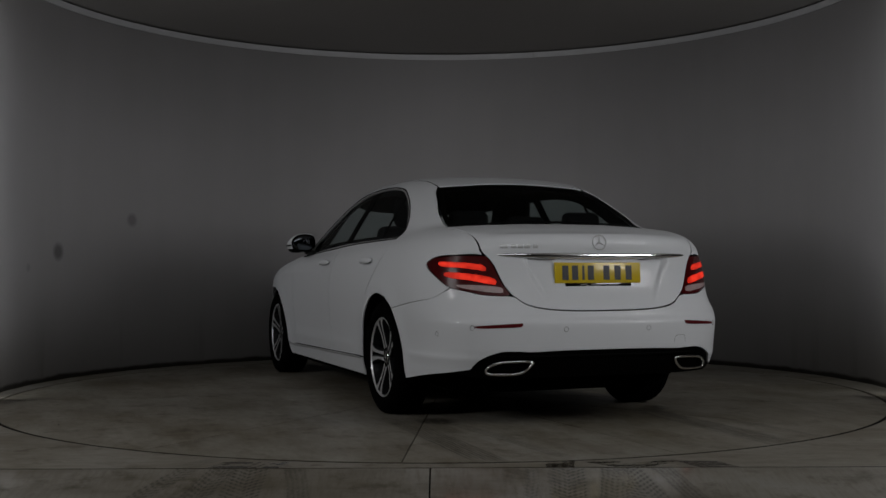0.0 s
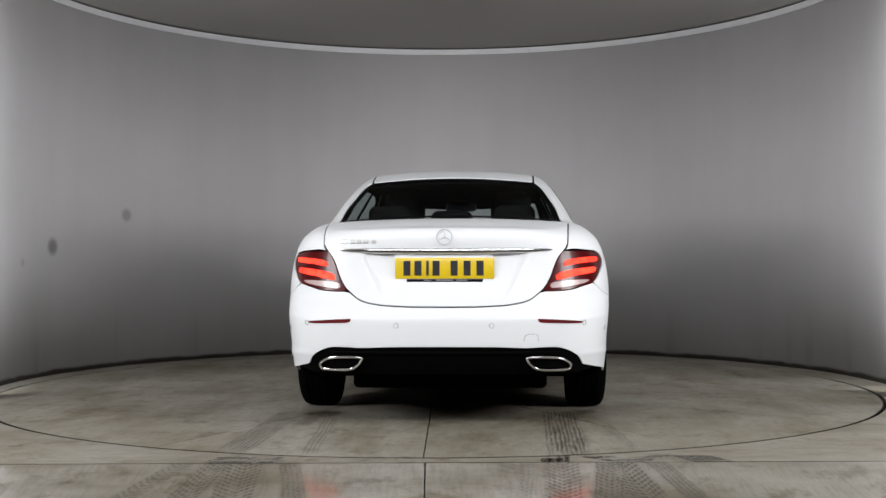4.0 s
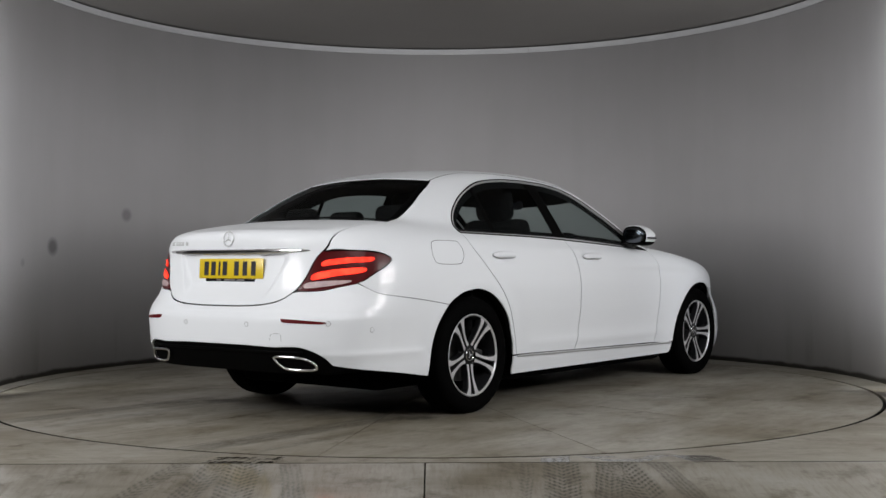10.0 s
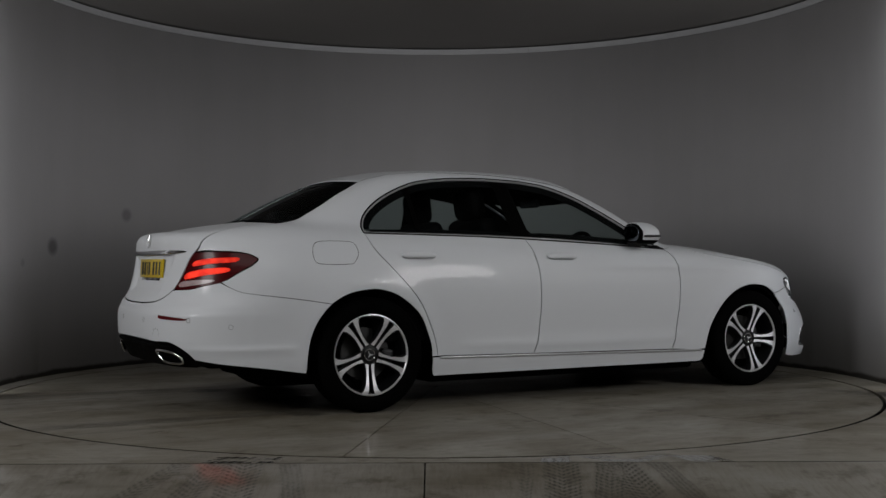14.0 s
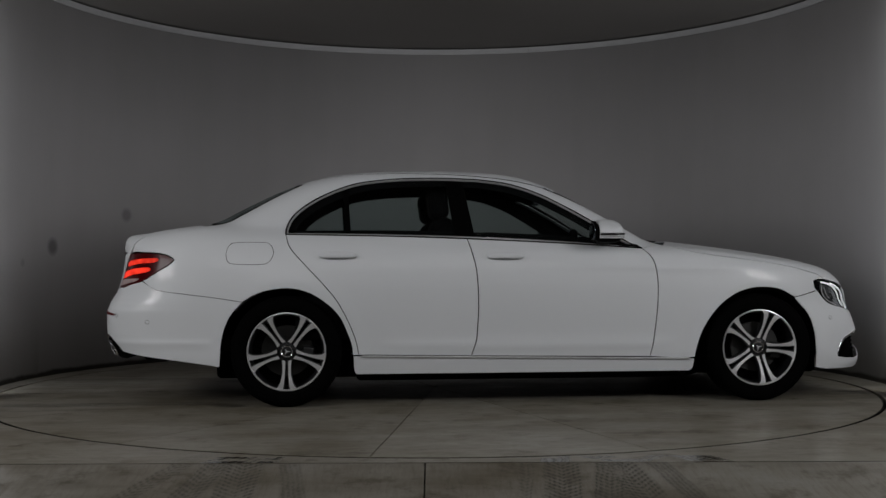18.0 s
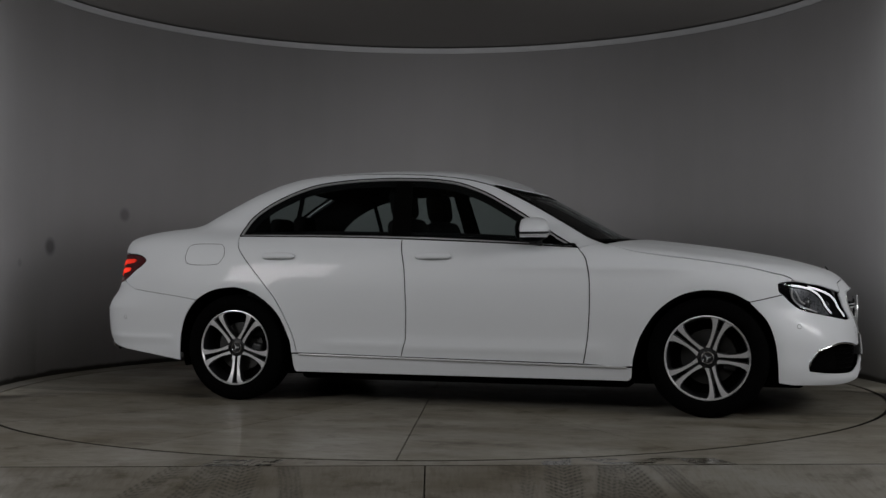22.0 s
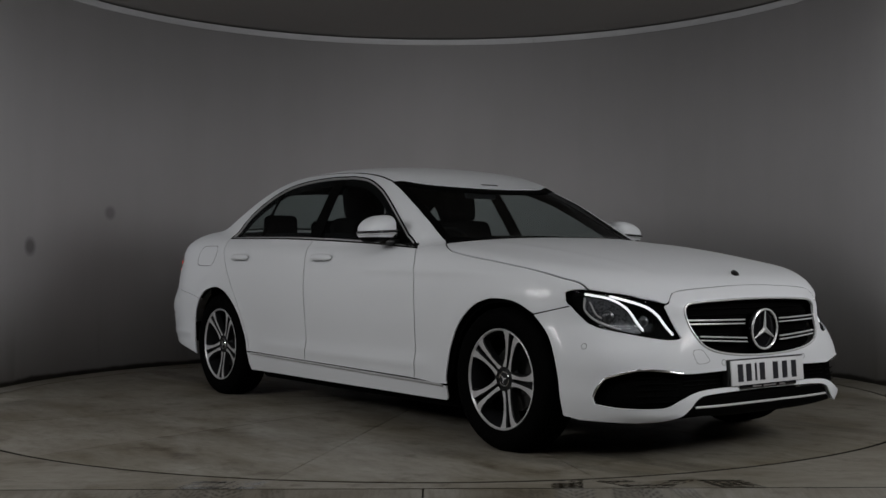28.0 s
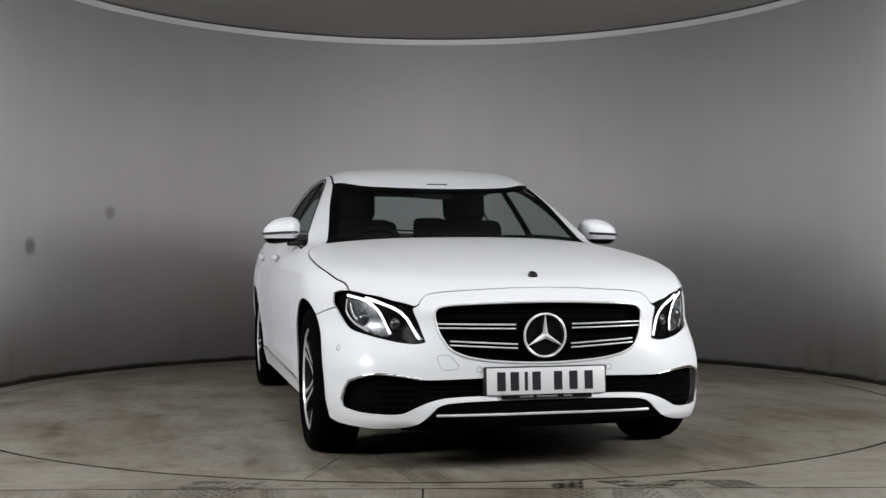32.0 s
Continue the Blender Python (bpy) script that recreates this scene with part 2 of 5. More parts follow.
M_FLOOR = floor_material("floor_slabs", 1, (
    (-0.82, -2.9, -0.80, -3.75, 0.17, 1.0, 0.9), (-0.90, -2.9, -1.05, -3.75, 0.13, 0.8, 0.7), (-1.02, -2.9, -1.36, -3.75, 0.10, 0.7, 0.8), (-0.66, -2.9, -0.52, -3.7, 0.10, 0.6, 0.3),
    (0.57, -2.9, 0.50, -3.75, 0.16, 1.0, 0.9), (0.42, -2.9, 0.34, -3.75, 0.06, 0.6, 0.7), (0.80, -2.9, 0.66, -3.75, 0.14, 0.9, 0.6), (0.76, -2.9, 0.92, -3.75, 0.17, 1.0, 0.8), (0.93, -2.9, 1.10, -3.7, 0.10, 0.7, 0.3)), coat=0.6, tone=0.84)
M_HALL = plain("dark_hall_wall", (0.06, 0.06, 0.06), 0.8, grain=0.1, scale=2)
M_CEIL = plain("ceiling_board", (0.30, 0.285, 0.27), 0.8, grain=0.08, scale=3)
M_TRIM = plain("white_trim", (0.47, 0.47, 0.48), 0.5, grain=0.06)
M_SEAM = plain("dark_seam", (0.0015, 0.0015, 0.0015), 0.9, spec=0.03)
M_PAINT = plain("white_car_paint", (0.700, 0.716, 0.742), 0.45, coat=0.22, grain=0.004, gloss=0.06, spec=0.3)
M_DEEP = plain("dull_black_plastic", (0.0018, 0.0018, 0.0018), 0.5, grain=0.2, spec=0.02)
M_LENSDARK = plain("dark_projector_glass", (0.05, 0.052, 0.055), 0.25, 0.4, coat=0.5)
M_BLACK = plain("black_plastic", (0.006, 0.006, 0.0065), 0.5, grain=0.2)
M_GLOSSBLACK = plain("gloss_black", (0.006, 0.006, 0.007), 0.12, coat=0.6)
M_RUBBER = plain("tyre_rubber", (0.0018, 0.0018, 0.0018), 0.85, grain=0.25, spec=0.02)
M_CHROME = plain("chrome", (0.75, 0.75, 0.76), 0.12, 1.0, grain=0.02)
M_DARKALLOY = plain("dark_wheel_paint", (0.010, 0.010, 0.011), 0.4, 0.0, spec=0.25)
M_BOWL = plain("grey_reflector", (0.085, 0.088, 0.095), 0.28, 0.5, grain=0.2, scale=90)
M_BRIGHT = plain("bright_chrome", (0.74, 0.75, 0.76), 0.22, 0.35, grain=0.02)
M_SATIN = plain("satin_chrome", (0.50, 0.50, 0.51), 0.35, 0.35, grain=0.02)
M_FACE = plain("machined_face", (0.66, 0.66, 0.67), 0.32, 0.55, coat=0.4, grain=0.02)
M_SENSOR = plain("grey_sensor_ring", (0.22, 0.225, 0.23), 0.45, grain=0.05)
M_MARK = plain("faded_mark_print", (0.16, 0.15, 0.15), 0.5, grain=0.1)
M_STEEL = plain("brake_steel", (0.035, 0.034, 0.033), 0.5, 0.6, grain=0.1)
M_INTERIOR = plain("dark_trim_cloth", (0.004, 0.004, 0.0044), 0.9, grain=0.3, scale=120, spec=0.1)
M_GLASS_DARK = pane("privacy_glass", (0.60, 0.66, 0.655))
M_CABINMIRROR = plain("cabin_mirror_glass", (0.30, 0.33, 0.38), 0.25, 0.4)
M_SCREEN = pane("windscreen_glass", (0.72, 0.77, 0.76), 0.022, 0.40)
M_MIRROR = plain("mirror_glass", (0.10, 0.11, 0.125), 0.10, 1.0)
M_REDLENS = plain("dark_red_lens", (0.060, 0.002, 0.003), 0.30, coat=0.12, gloss=0.12, grain=0.15, scale=160, spec=0.1)
M_REDGLOW = lit_bar("lit_tail_lamp", (1.0, 0.040, 0.018), 4.0)
# rear reflectors are no lamps; a faint glow stands in for returned light
M_REDDIM = glow("faintly_glowing_reflector", (0.9, 0.02, 0.02), 0.03, (0.07, 0.004, 0.006))
M_WHITEGLOW = glow("lit_day_lamp", (0.95, 0.97, 1.0), 4.0, (0.8, 0.8, 0.8))
M_CLEARLENS = plain("frosted_clear_lens", (0.5, 0.5, 0.5), 0.2, 0.2, coat=0.8)
M_PINKLENS = plain("pale_pink_lens", (0.42, 0.31, 0.31), 0.35, coat=0.2, grain=0.35, scale=220)
M_YELLOW = plain("yellow_plate", (0.62, 0.44, 0.010), 0.35, coat=0.3, grain=0.02)
M_PLATEWHITE = plain("white_plate", (0.66, 0.665, 0.68), 0.35, coat=0.3, grain=0.02)
M_INK = plain("black_ink", (0.015, 0.015, 0.02), 0.4)


# ---- the drum, its floor and the hall in front ----
def mesh_ob(name, bm, material, parent=None, label="", smooth=False):
    me = bpy.data.meshes.new(name)
    bm.to_mesh(me)
    bm.free()
    for m in (material if isinstance(material, (list, tuple)) else [material]):
        me.materials.append(m)
    if smooth:
        me.shade_smooth()
    ob = new(name, me)
    if parent is not None:
        ob.parent = parent
    if label:
        ob["label"] = label
    return ob


def part(name, bm, material, parent, label="", smooth=False):
    return mesh_ob(name, bm, material, parent, label, smooth)


def box_bm(x0, x1, y0, y1, z0, z1, bev=0.0, bm=None):
    bm = bm or bmesh.new()
    g = bmesh.ops.create_cube(bm, size=1.0, matrix=Matrix.Translation(((x0 + x1) / 2, (y0 + y1) / 2, (z0 + z1) / 2)) @ Matrix.Diagonal((x1 - x0, y1 - y0, z1 - z0, 1)))
    if bev:
        edges = {e for v in g["verts"] for e in v.link_edges}
        bmesh.ops.bevel(bm, geom=list(edges), offset=bev, segments=2, affect="EDGES", profile=0.6)
    return bm


def ring_bm(profile, a0, a1, n, centre=(0, 0), close=True, bm=None):
    """Sweeps a closed profile of (radius, z) round a centre, from angle a0 to a1 in degrees."""
    bm = bm or bmesh.new()
    full = abs(a1 - a0) >= 359.9
    rows = []
    for i in range(n if full else n + 1):
        a = radians(a0 + (a1 - a0) * i / n)
        rows.append([bm.verts.new((centre[0] + r * math.cos(a), centre[1] + r * math.sin(a), z)) for r, z in profile])
    k = len(profile)
    for i in range(n):
        p, q = rows[i], rows[(i + 1) % len(rows)]
        for j in range(k if close else k - 1):
            bm.faces.new((p[j], q[j], q[(j + 1) % k], p[(j + 1) % k]))
    if not full and close:
        bm.faces.new(rows[0][::-1])
        bm.faces.new(rows[-1])
    bmesh.ops.recalc_face_normals(bm, faces=bm.faces)
    return bm


WC, WR, WH, TR = (0.05, 0.17), 3.15, 2.995, 2.945
RAMP, FALL = 1.5, 0.26    # length and drop of the slope before the table
A0, A1 = -20.0, 200.0    # the drum's wall, open towards the camera


def build_room():
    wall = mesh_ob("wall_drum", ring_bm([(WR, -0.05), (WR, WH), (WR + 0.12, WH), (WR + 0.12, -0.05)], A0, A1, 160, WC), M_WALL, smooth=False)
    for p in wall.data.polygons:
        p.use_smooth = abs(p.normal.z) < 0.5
    tagged(wall, "curved grey painted drum wall with a shadow line painted along its foot", "wall", kind="structure")
    band = mesh_ob("trim_band", ring_bm([(WR - 0.012, WH - 0.055), (WR - 0.012, WH - 0.004), (WR - 0.003, WH - 0.004), (WR - 0.003, WH - 0.055)], A0, 73.85, 90, WC), M_TRIM)
    band2 = mesh_ob("trim_band", ring_bm([(WR - 0.012, WH - 0.055), (WR - 0.012, WH - 0.004), (WR - 0.003, WH - 0.004), (WR - 0.003, WH - 0.055)], 73.95, A1, 90, WC), M_TRIM)
    for b in (band, band2):
        tagged(b, "pale grey trim band along the top of the drum wall", "trim", kind="structure")
    ceil = mesh_ob("ceiling", box_bm(-7, 7, -11, 6, WH + 0.012, WH + 0.2), M_CEIL)
    tagged(ceil, "flat dull grey ceiling over the drum", "ceiling", kind="structure")
    table = new("turntable")
    tagged(table, "round grey turntable of wedge plates with tyre marks", "turntable")
    part("base", ring_bm([(0.001, -0.12), (0.001, -0.03), (TR - 0.01, -0.03), (TR - 0.01, -0.12)], 0, 360, 120), M_SEAM, table, "dark base under the plates")
    part("rim", ring_bm([(TR - 0.008, -0.03), (TR - 0.008, -0.002), (TR, -0.004), (TR, -0.03)], 0, 360, 180), M_DEEP, table, "thin dark rubber rim")
    for k in range(14):
        bm, a0, a1, n, g = bmesh.new(), -75 + 360 / 14 * k, -75 + 360 / 14 * (k + 1), 14, 0.0028
        rows = []
        for i in range(n + 1):
            a = radians(a0 + (a1 - a0) * i / n)
            e = (g if i == 0 else -g if i == n else 0.0)
            off = Vector((-math.sin(a), math.cos(a), 0)) * e
            rows.append([bm.verts.new(Vector((r * math.cos(a), r * math.sin(a), z)) + off) for r, z in ((0.02, -0.028), (0.02, 0.0), (TR - 0.0095, 0.0), (TR - 0.0095, -0.028))])
        for p, q in zip(rows, rows[1:]):
            for j in range(3):
                bm.faces.new((p[j], p[j + 1], q[j + 1], q[j]))
        bm.faces.new(rows[0][::-1])
        bm.faces.new(rows[-1])
        bmesh.ops.recalc_face_normals(bm, faces=bm.faces)
        part("deck_plate", bm, M_TABLE, table)
    well = mesh_ob("floor_well", box_bm(-4, 4, -4, 4, -0.2, -0.13), M_SEAM)
    tagged(well, "dark pit under the turntable", "floor", kind="structure")
    return table


def floor_ground():
    """The hall's floor with a round opening for the table; slabs lie in front of a straight joint."""
    bm = bmesh.new()
    n, r0, yj = 180, TR + 0.017, -3.066
    inner, outer = [], []
    for i in range(n):
        a = 2 * math.pi * i / n
        c, s = math.cos(a), math.sin(a)
        inner.append((r0 * c, r0 * s))
        k = min(7.0 / max(abs(c), 1e-6), (6.0 if s > 0 else -yj) / max(abs(s), 1e-6))
        outer.append((k * c, k * s))
    vi = [bm.verts.new((x, y, 0.0)) for x, y in inner]
    vo = [bm.verts.new((x, y, 0.0)) for x, y in outer]
    vd = [bm.verts.new((x, y, -0.12)) for x, y in inner]
    for i in range(n):
        j = (i + 1) % n
        bm.faces.new((vi[i], vo[i], vo[j], vi[j]))
        bm.faces.new((vd[i], vi[i], vi[j], vd[j]))
    ob = mesh_ob("floor_surround", bm, M_SURROUND)
    tagged(ob, "pale worn floor round the turntable", "floor", kind="structure")
    # the slabs before the joint fall gently towards the hall, whose floor lies a step lower
    for x0, x1 in ((-7.0, -0.041), (-0.035, 7.0)):
        b = bmesh.new()
        ring = [(yj - 0.003, -0.001), (yj - 0.003, -0.16), (yj - RAMP, -0.16 - FALL), (yj - RAMP, -0.001 - FALL)]
        ends = [[b.verts.new((x, y, z)) for y, z in ring] for x in (x0, x1)]
        for k in range(4):
            b.faces.new((ends[0][k], ends[0][(k + 1) % 4], ends[1][(k + 1) % 4], ends[1][k]))
        b.faces.new(ends[0][::-1])
        b.faces.new(ends[1])
        bmesh.ops.recalc_face_normals(b, faces=b.faces)
        bmesh.ops.bevel(b, geom=b.edges[:], offset=0.002, segments=2, affect="EDGES", profile=0.6)
        tagged(mesh_ob("floor_slab", b, M_FLOOR), "pale stained sloping floor slab with tyre scuffs", "floor", kind="structure")
    tagged(mesh_ob("floor_hall", box_bm(-7.0, 7.0, -11.0, yj - RAMP - 0.003, -0.16 - FALL, -0.001 - FALL), M_FLOOR), "pale stained hall floor", "floor", kind="structure")
    for name, x0, x1, y0, y1 in (("wall_west", -7.2, -7, -11, 6), ("wall_east", 7, 7.2, -11, 6), ("wall_south", -7, 7, -11.2, -11), ("wall_north", -7, 7, 6, 6.2)):
        w = mesh_ob(name, box_bm(x0, x1, y0, y1, -0.3, WH), M_HALL)
        tagged(w, "plain dark wall closing the hall", "wall", kind="structure")


TABLE = build_room()
floor_ground()


# ---- the car's shape: x ahead of the rear axle, y to its left, z over the ground ----
def curve(xs, ys):
    """A smooth curve through the knots, without overshoot."""
    xs, ys = np.array(xs, float), np.array(ys, float)
    h, d = np.diff(xs), np.diff(ys) / np.diff(xs)
    m = np.zeros(len(xs))
    m[0], m[-1] = d[0], d[-1]
    for i in range(1, len(xs) - 1):
        if d[i - 1] * d[i] > 0:
            w1, w2 = 2 * h[i] + h[i - 1], h[i] + 2 * h[i - 1]
            m[i] = (w1 + w2) / (w1 / d[i - 1] + w2 / d[i])

    def at(x):
        x = np.clip(np.asarray(x, float), xs[0], xs[-1])
        i = np.clip(np.searchsorted(xs, x) - 1, 0, len(h) - 1)
        t = (x - xs[i]) / h[i]
        return (ys[i] * (1 + 2 * t) * (1 - t) ** 2 + h[i] * m[i] * t * (1 - t) ** 2 + ys[i + 1] * t * t * (3 - 2 * t) + h[i] * m[i + 1] * t * t * (t - 1))
    return at


def smax(a, b, k):
    h = np.clip(0.5 + 0.5 * (a - b) / k, 0, 1)
    return b + (a - b) * h + k * h * (1 - h)


def step(e0, e1, v):
    t = np.clip((v - e0) / (e1 - e0), 0, 1)
    return t * t * (3 - 2 * t)


def smin(a, b, k):
    return -smax(-a, -b, k)


SIDE = curve([0.10, 0.20, 0.30, 0.38, 0.45, 0.60, 0.72, 0.82, 0.90, 0.96, 1.01, 1.06, 1.12], [0.845, 0.870, 0.893, 0.899, 0.905, 0.921, 0.926, 0.917, 0.900, 0.880, 0.855, 0.820, 0.775])
NOSE = curve([0.10, 0.18, 0.22, 0.28, 0.34, 0.45, 0.55, 0.65, 0.72, 0.80, 0.90], [3.66, 3.745, 3.775, 3.775, 3.76, 3.752, 3.748, 3.738, 3.72, 3.69, 3.64])
TAIL = curve([0.15, 0.25, 0.35, 0.45, 0.55, 0.62, 0.68, 0.75, 0.85, 0.93, 1.00, 1.06], [-0.98, -1.06, -1.12, -1.148, -1.150, -1.138, -1.108, -1.083, -1.062, -1.055, -1.066, -1.085])
DECK = curve([-1.20, -1.06, -0.914, -0.763, -0.575, -0.40, 0.2, 1.2, 2.1, 2.385, 2.609, 2.795, 2.981, 3.166, 3.352, 3.50, 3.60, 3.66, 3.72, 3.80],
             [1.030, 1.043, 1.057, 1.085, 1.110, 1.122, 1.10, 1.06, 1.035, 1.018, 0.996, 0.974, 0.948, 0.918, 0.881, 0.842, 0.808, 0.782, 0.745, 0.68])
ROOF = curve([-4.0, -1.0, -0.75, -0.50, -0.36, -0.25, -0.12, 0.03, 0.178, 0.365, 0.553, 0.741, 0.928, 1.116, 1.303, 1.45, 1.58, 1.714, 1.864, 2.05, 2.236, 2.385, 2.6, 3.1, 6.0],
             [-30.0, 0.2, 1.00, 1.095, 1.166, 1.225, 1.289, 1.359, 1.414, 1.455, 1.471, 1.478, 1.480, 1.476, 1.465, 1.446, 1.411, 1.354, 1.281, 1.178, 1.075, 0.995, 0.88, 0.50, -3.0])
AXLE_R, AXLE_F, TYRE_R, TYRE_F = 0.0, 2.939, 0.3355, 0.3355


def side_scale(x):
    """How the body narrows along its length."""
    return 1.0 - 0.010 * np.clip((x - 2.0) / 1.2, 0, 1) ** 2 - 0.026 * np.clip((0.3 - x) / 1.0, 0, 1) ** 2


def lower_body(x, y, z):
    a = np.abs(y)
    w = SIDE(z) * side_scale(x)
    for ax in (AXLE_R, AXLE_F):
        r = np.hypot(x - ax, z - 0.33)
        w = w + 0.010 * np.exp(-((r - 0.41) / 0.07) ** 2)
    # pressed lines: a flare low on the doors, a shoulder over the front wing, a fold along the rear bumper
    w = w + 0.008 * np.exp(-((z - 0.365) / 0.035) ** 2) * step(0.50, 0.75, x) * step(2.45, 2.25, x)
    w = w + 0.006 * np.exp(-((z - 0.865 + 0.03 * (x - 1.6)) / 0.026) ** 2) * step(1.35, 1.9, x) * step(3.15, 2.8, x)
    w = w + 0.008 * np.exp(-((z - 0.385) / 0.022) ** 2) * step(-0.42, -0.52, x)
    nf, nr, xf, xr = 2.8 + 1.3 * step(0.64, 0.40, z), 3.3 + 0.6 * step(0.72, 0.58, z), 2.75, -0.30
    dish = 0.026 * step(0.437 - 0.5 * (0.9 - z), 0.412 - 0.5 * (0.9 - z), a) * step(0.665, 0.76, z) * step(0.922, 0.906, z)
    uf, ur = np.clip(x - xf, 0, None) / (NOSE(z) - xf), np.clip(xr - x, 0, None) / (xr - TAIL(z) + 0.007 * step(0.600, 0.582, z) - dish)
    g = np.maximum(((a / w) ** nf + uf ** nf) ** (1 / nf), ((a / w) ** nr + ur ** nr) ** (1 / nr))
    side = (g - 1) * np.where(np.maximum(uf, ur) > 0.7, 0.9, w)
    crown = np.where(x > 1.2, 0.055 * (a / 0.8) ** 2.4, 0.035 * (a / 0.75) ** 2.6)
    fold = 0.004 * np.exp(-((a - 0.49 - 0.11 * (3.6 - x)) / 0.045) ** 2) * step(2.40, 2.7, x) * step(3.66, 3.4, x)
    top = z - (DECK(x) + 0.008 - crown + fold)
    return smax(smax(side, top, 0.10), 0.16 - z, 0.03)


def cabin(x, y, z):
    a = np.abs(y)
    mid = 1.0
    plan = 1.0 - 0.020 * np.clip((x - mid) / 1.2, 0, 1.2) ** 2 - 0.075 * np.clip((mid - x) / 1.3, 0, 1.4) ** 2.2
    w = (0.815 - 0.53 * np.clip(z - 1.03, 0, None) - 0.16 * np.clip(z - 1.03, 0, None) ** 2) * plan
    dome = 1 - (a / 0.66) ** 2
    xs = x - np.where(x > 1.2, 0.016 * dome * np.clip((x - 1.2) / 0.5, 0, 1), -0.07 * dome * np.clip((0.5 - x) / 0.6, 0, 1))
    top = z - (ROOF(xs) + 0.004 - 0.040 * (a / 0.6) ** 2.3)
    return smax((a - w) * 0.88, top * 0.85, 0.075)


def body(p):
    x, y, z = p[:, 0], p[:, 1], p[:, 2]
    return smin(lower_body(x, y, z), cabin(x, y, z), 0.035)


def shoot(o, d, near, far, n=160, fn=body):
    """The first place where each ray from outside (o + s d, s from near to far) enters the body."""
    o, d = np.atleast_2d(np.asarray(o, float)), np.atleast_2d(np.asarray(d, float))
    lo, hi, found = np.full(len(o), float(near)), np.full(len(o), float(far)), np.zeros(len(o), bool)
    for s in np.linspace(near, far, n)[1:]:
        inside = (fn(o + s * d) < 0) & ~found
        hi[inside] = s
        found |= inside
        lo[~found] = s
    for _ in range(30):
        m = (lo + hi) / 2
        ins = fn(o + m[:, None] * d) < 0
        hi = np.where(ins, m, hi)
        lo = np.where(ins, lo, m)
    return o + hi[:, None] * d


def normals(p, fn=body):
    e, g = 1e-4, np.zeros_like(p)
    for i in range(3):
        q = np.zeros(3)
        q[i] = e
        g[:, i] = fn(p + q) - fn(p - q)
    return g / np.linalg.norm(g, axis=1, keepdims=True).clip(1e-9)


# ---- panels cut from that shape ----
from mathutils.geometry import delaunay_2d_cdt

OFF = np.array([-0.99, -0.165, 0.0])      # the car stands off the turntable's axis, which is its origin


def on_side(pts):
    p = np.array(pts, float)
    return shoot(np.c_[p[:, 0], np.full(len(p), -1.6), p[:, 1]], np.tile((0.0, 1.0, 0.0), (len(p), 1)), 0, 1.55)


def on_top(pts):
    p = np.array(pts, float)
    return shoot(np.c_[p, np.full(len(p), 1.9)], np.tile((0.0, 0.0, -1.0), (len(p), 1)), 0, 1.7)


def on_front(pts):
    p = np.array(pts, float)
    return shoot(np.c_[np.full(len(p), 4.2), p], np.tile((-1.0, 0.0, 0.0), (len(p), 1)), 0, 2.2)


def on_rear(pts):
    p = np.array(pts, float)
    return shoot(np.c_[np.full(len(p), -1.6), p], np.tile((1.0, 0.0, 0.0), (len(p), 1)), 0, 2.0)


class Flat:
    """A chart that looks at the body along a fixed direction."""
    def __init__(self, n, e1, e2):
        self.n, self.e1, self.e2 = (np.array(v, float) / np.linalg.norm(v) for v in (n, e1, e2))

    def flat(self, p):
        return np.c_[p @ self.e1, p @ self.e2]

    def lift(self, q, fn):
        o = q[:, :1] * self.e1 + q[:, 1:] * self.e2 + 4.5 * self.n
        return shoot(o, np.tile(-self.n, (len(q), 1)), 0, 6.5, 260, fn)


class Round:
    """A chart that looks at the body from all round a standing axis."""
    def __init__(self, cx, front):
        self.cx, self.s = cx, 1.0 if front else -1.0

    def flat(self, p):
        return np.c_[np.arctan2(p[:, 1], self.s * (p[:, 0] - self.cx)) * 0.85, p[:, 2]]

    def lift(self, q, fn):
        a = q[:, 0] / 0.85
        d = np.c_[self.s * np.cos(a), np.sin(a), 0 * a]
        o = np.c_[np.full(len(q), self.cx), 0 * a, q[:, 1]] + 2.2 * d
        return shoot(o, -d, 0, 2.15, 220, fn)


C_SIDE = Flat((0, -1, 0), (1, 0, 0), (0, 0, 1))
C_OBL = Flat((0, -1, 1), (1, 0, 0), (0, 1, 1))
C_TOP = Flat((0, 0, 1), (1, 0, 0), (0, 1, 0))
C_BOOT = Flat((-1, 0, 1), (0, 1, 0), (1, 0, 1))
C_HOOD = Flat((0.5, 0, 0.866), (0, 1, 0), (-0.866, 0, 0.5))
C_NOSE, C_TAIL = Round(2.75, True), Round(-0.30, False)


def spl(pts, n=8):
    """A smooth line through points (2D or 3D)."""
    p = np.array(pts, float)
    if len(p) < 3:
        return p
    e = np.vstack([2 * p[0] - p[1], p, 2 * p[-1] - p[-2]])
    out = []
    for i in range(1, len(e) - 2):
        a, b, c, d = e[i - 1:i + 3]
        for t in np.linspace(0, 1, n, endpoint=False):
            out.append(0.5 * (2 * b + (c - a) * t + (2 * a - 5 * b + 4 * c - d) * t * t + (3 * b - a - 3 * c + d) * t ** 3))
    out.append(p[-1])
    return np.array(out)


def mir(p):
    return np.array(p)[::-1] * (1, -1, 1)


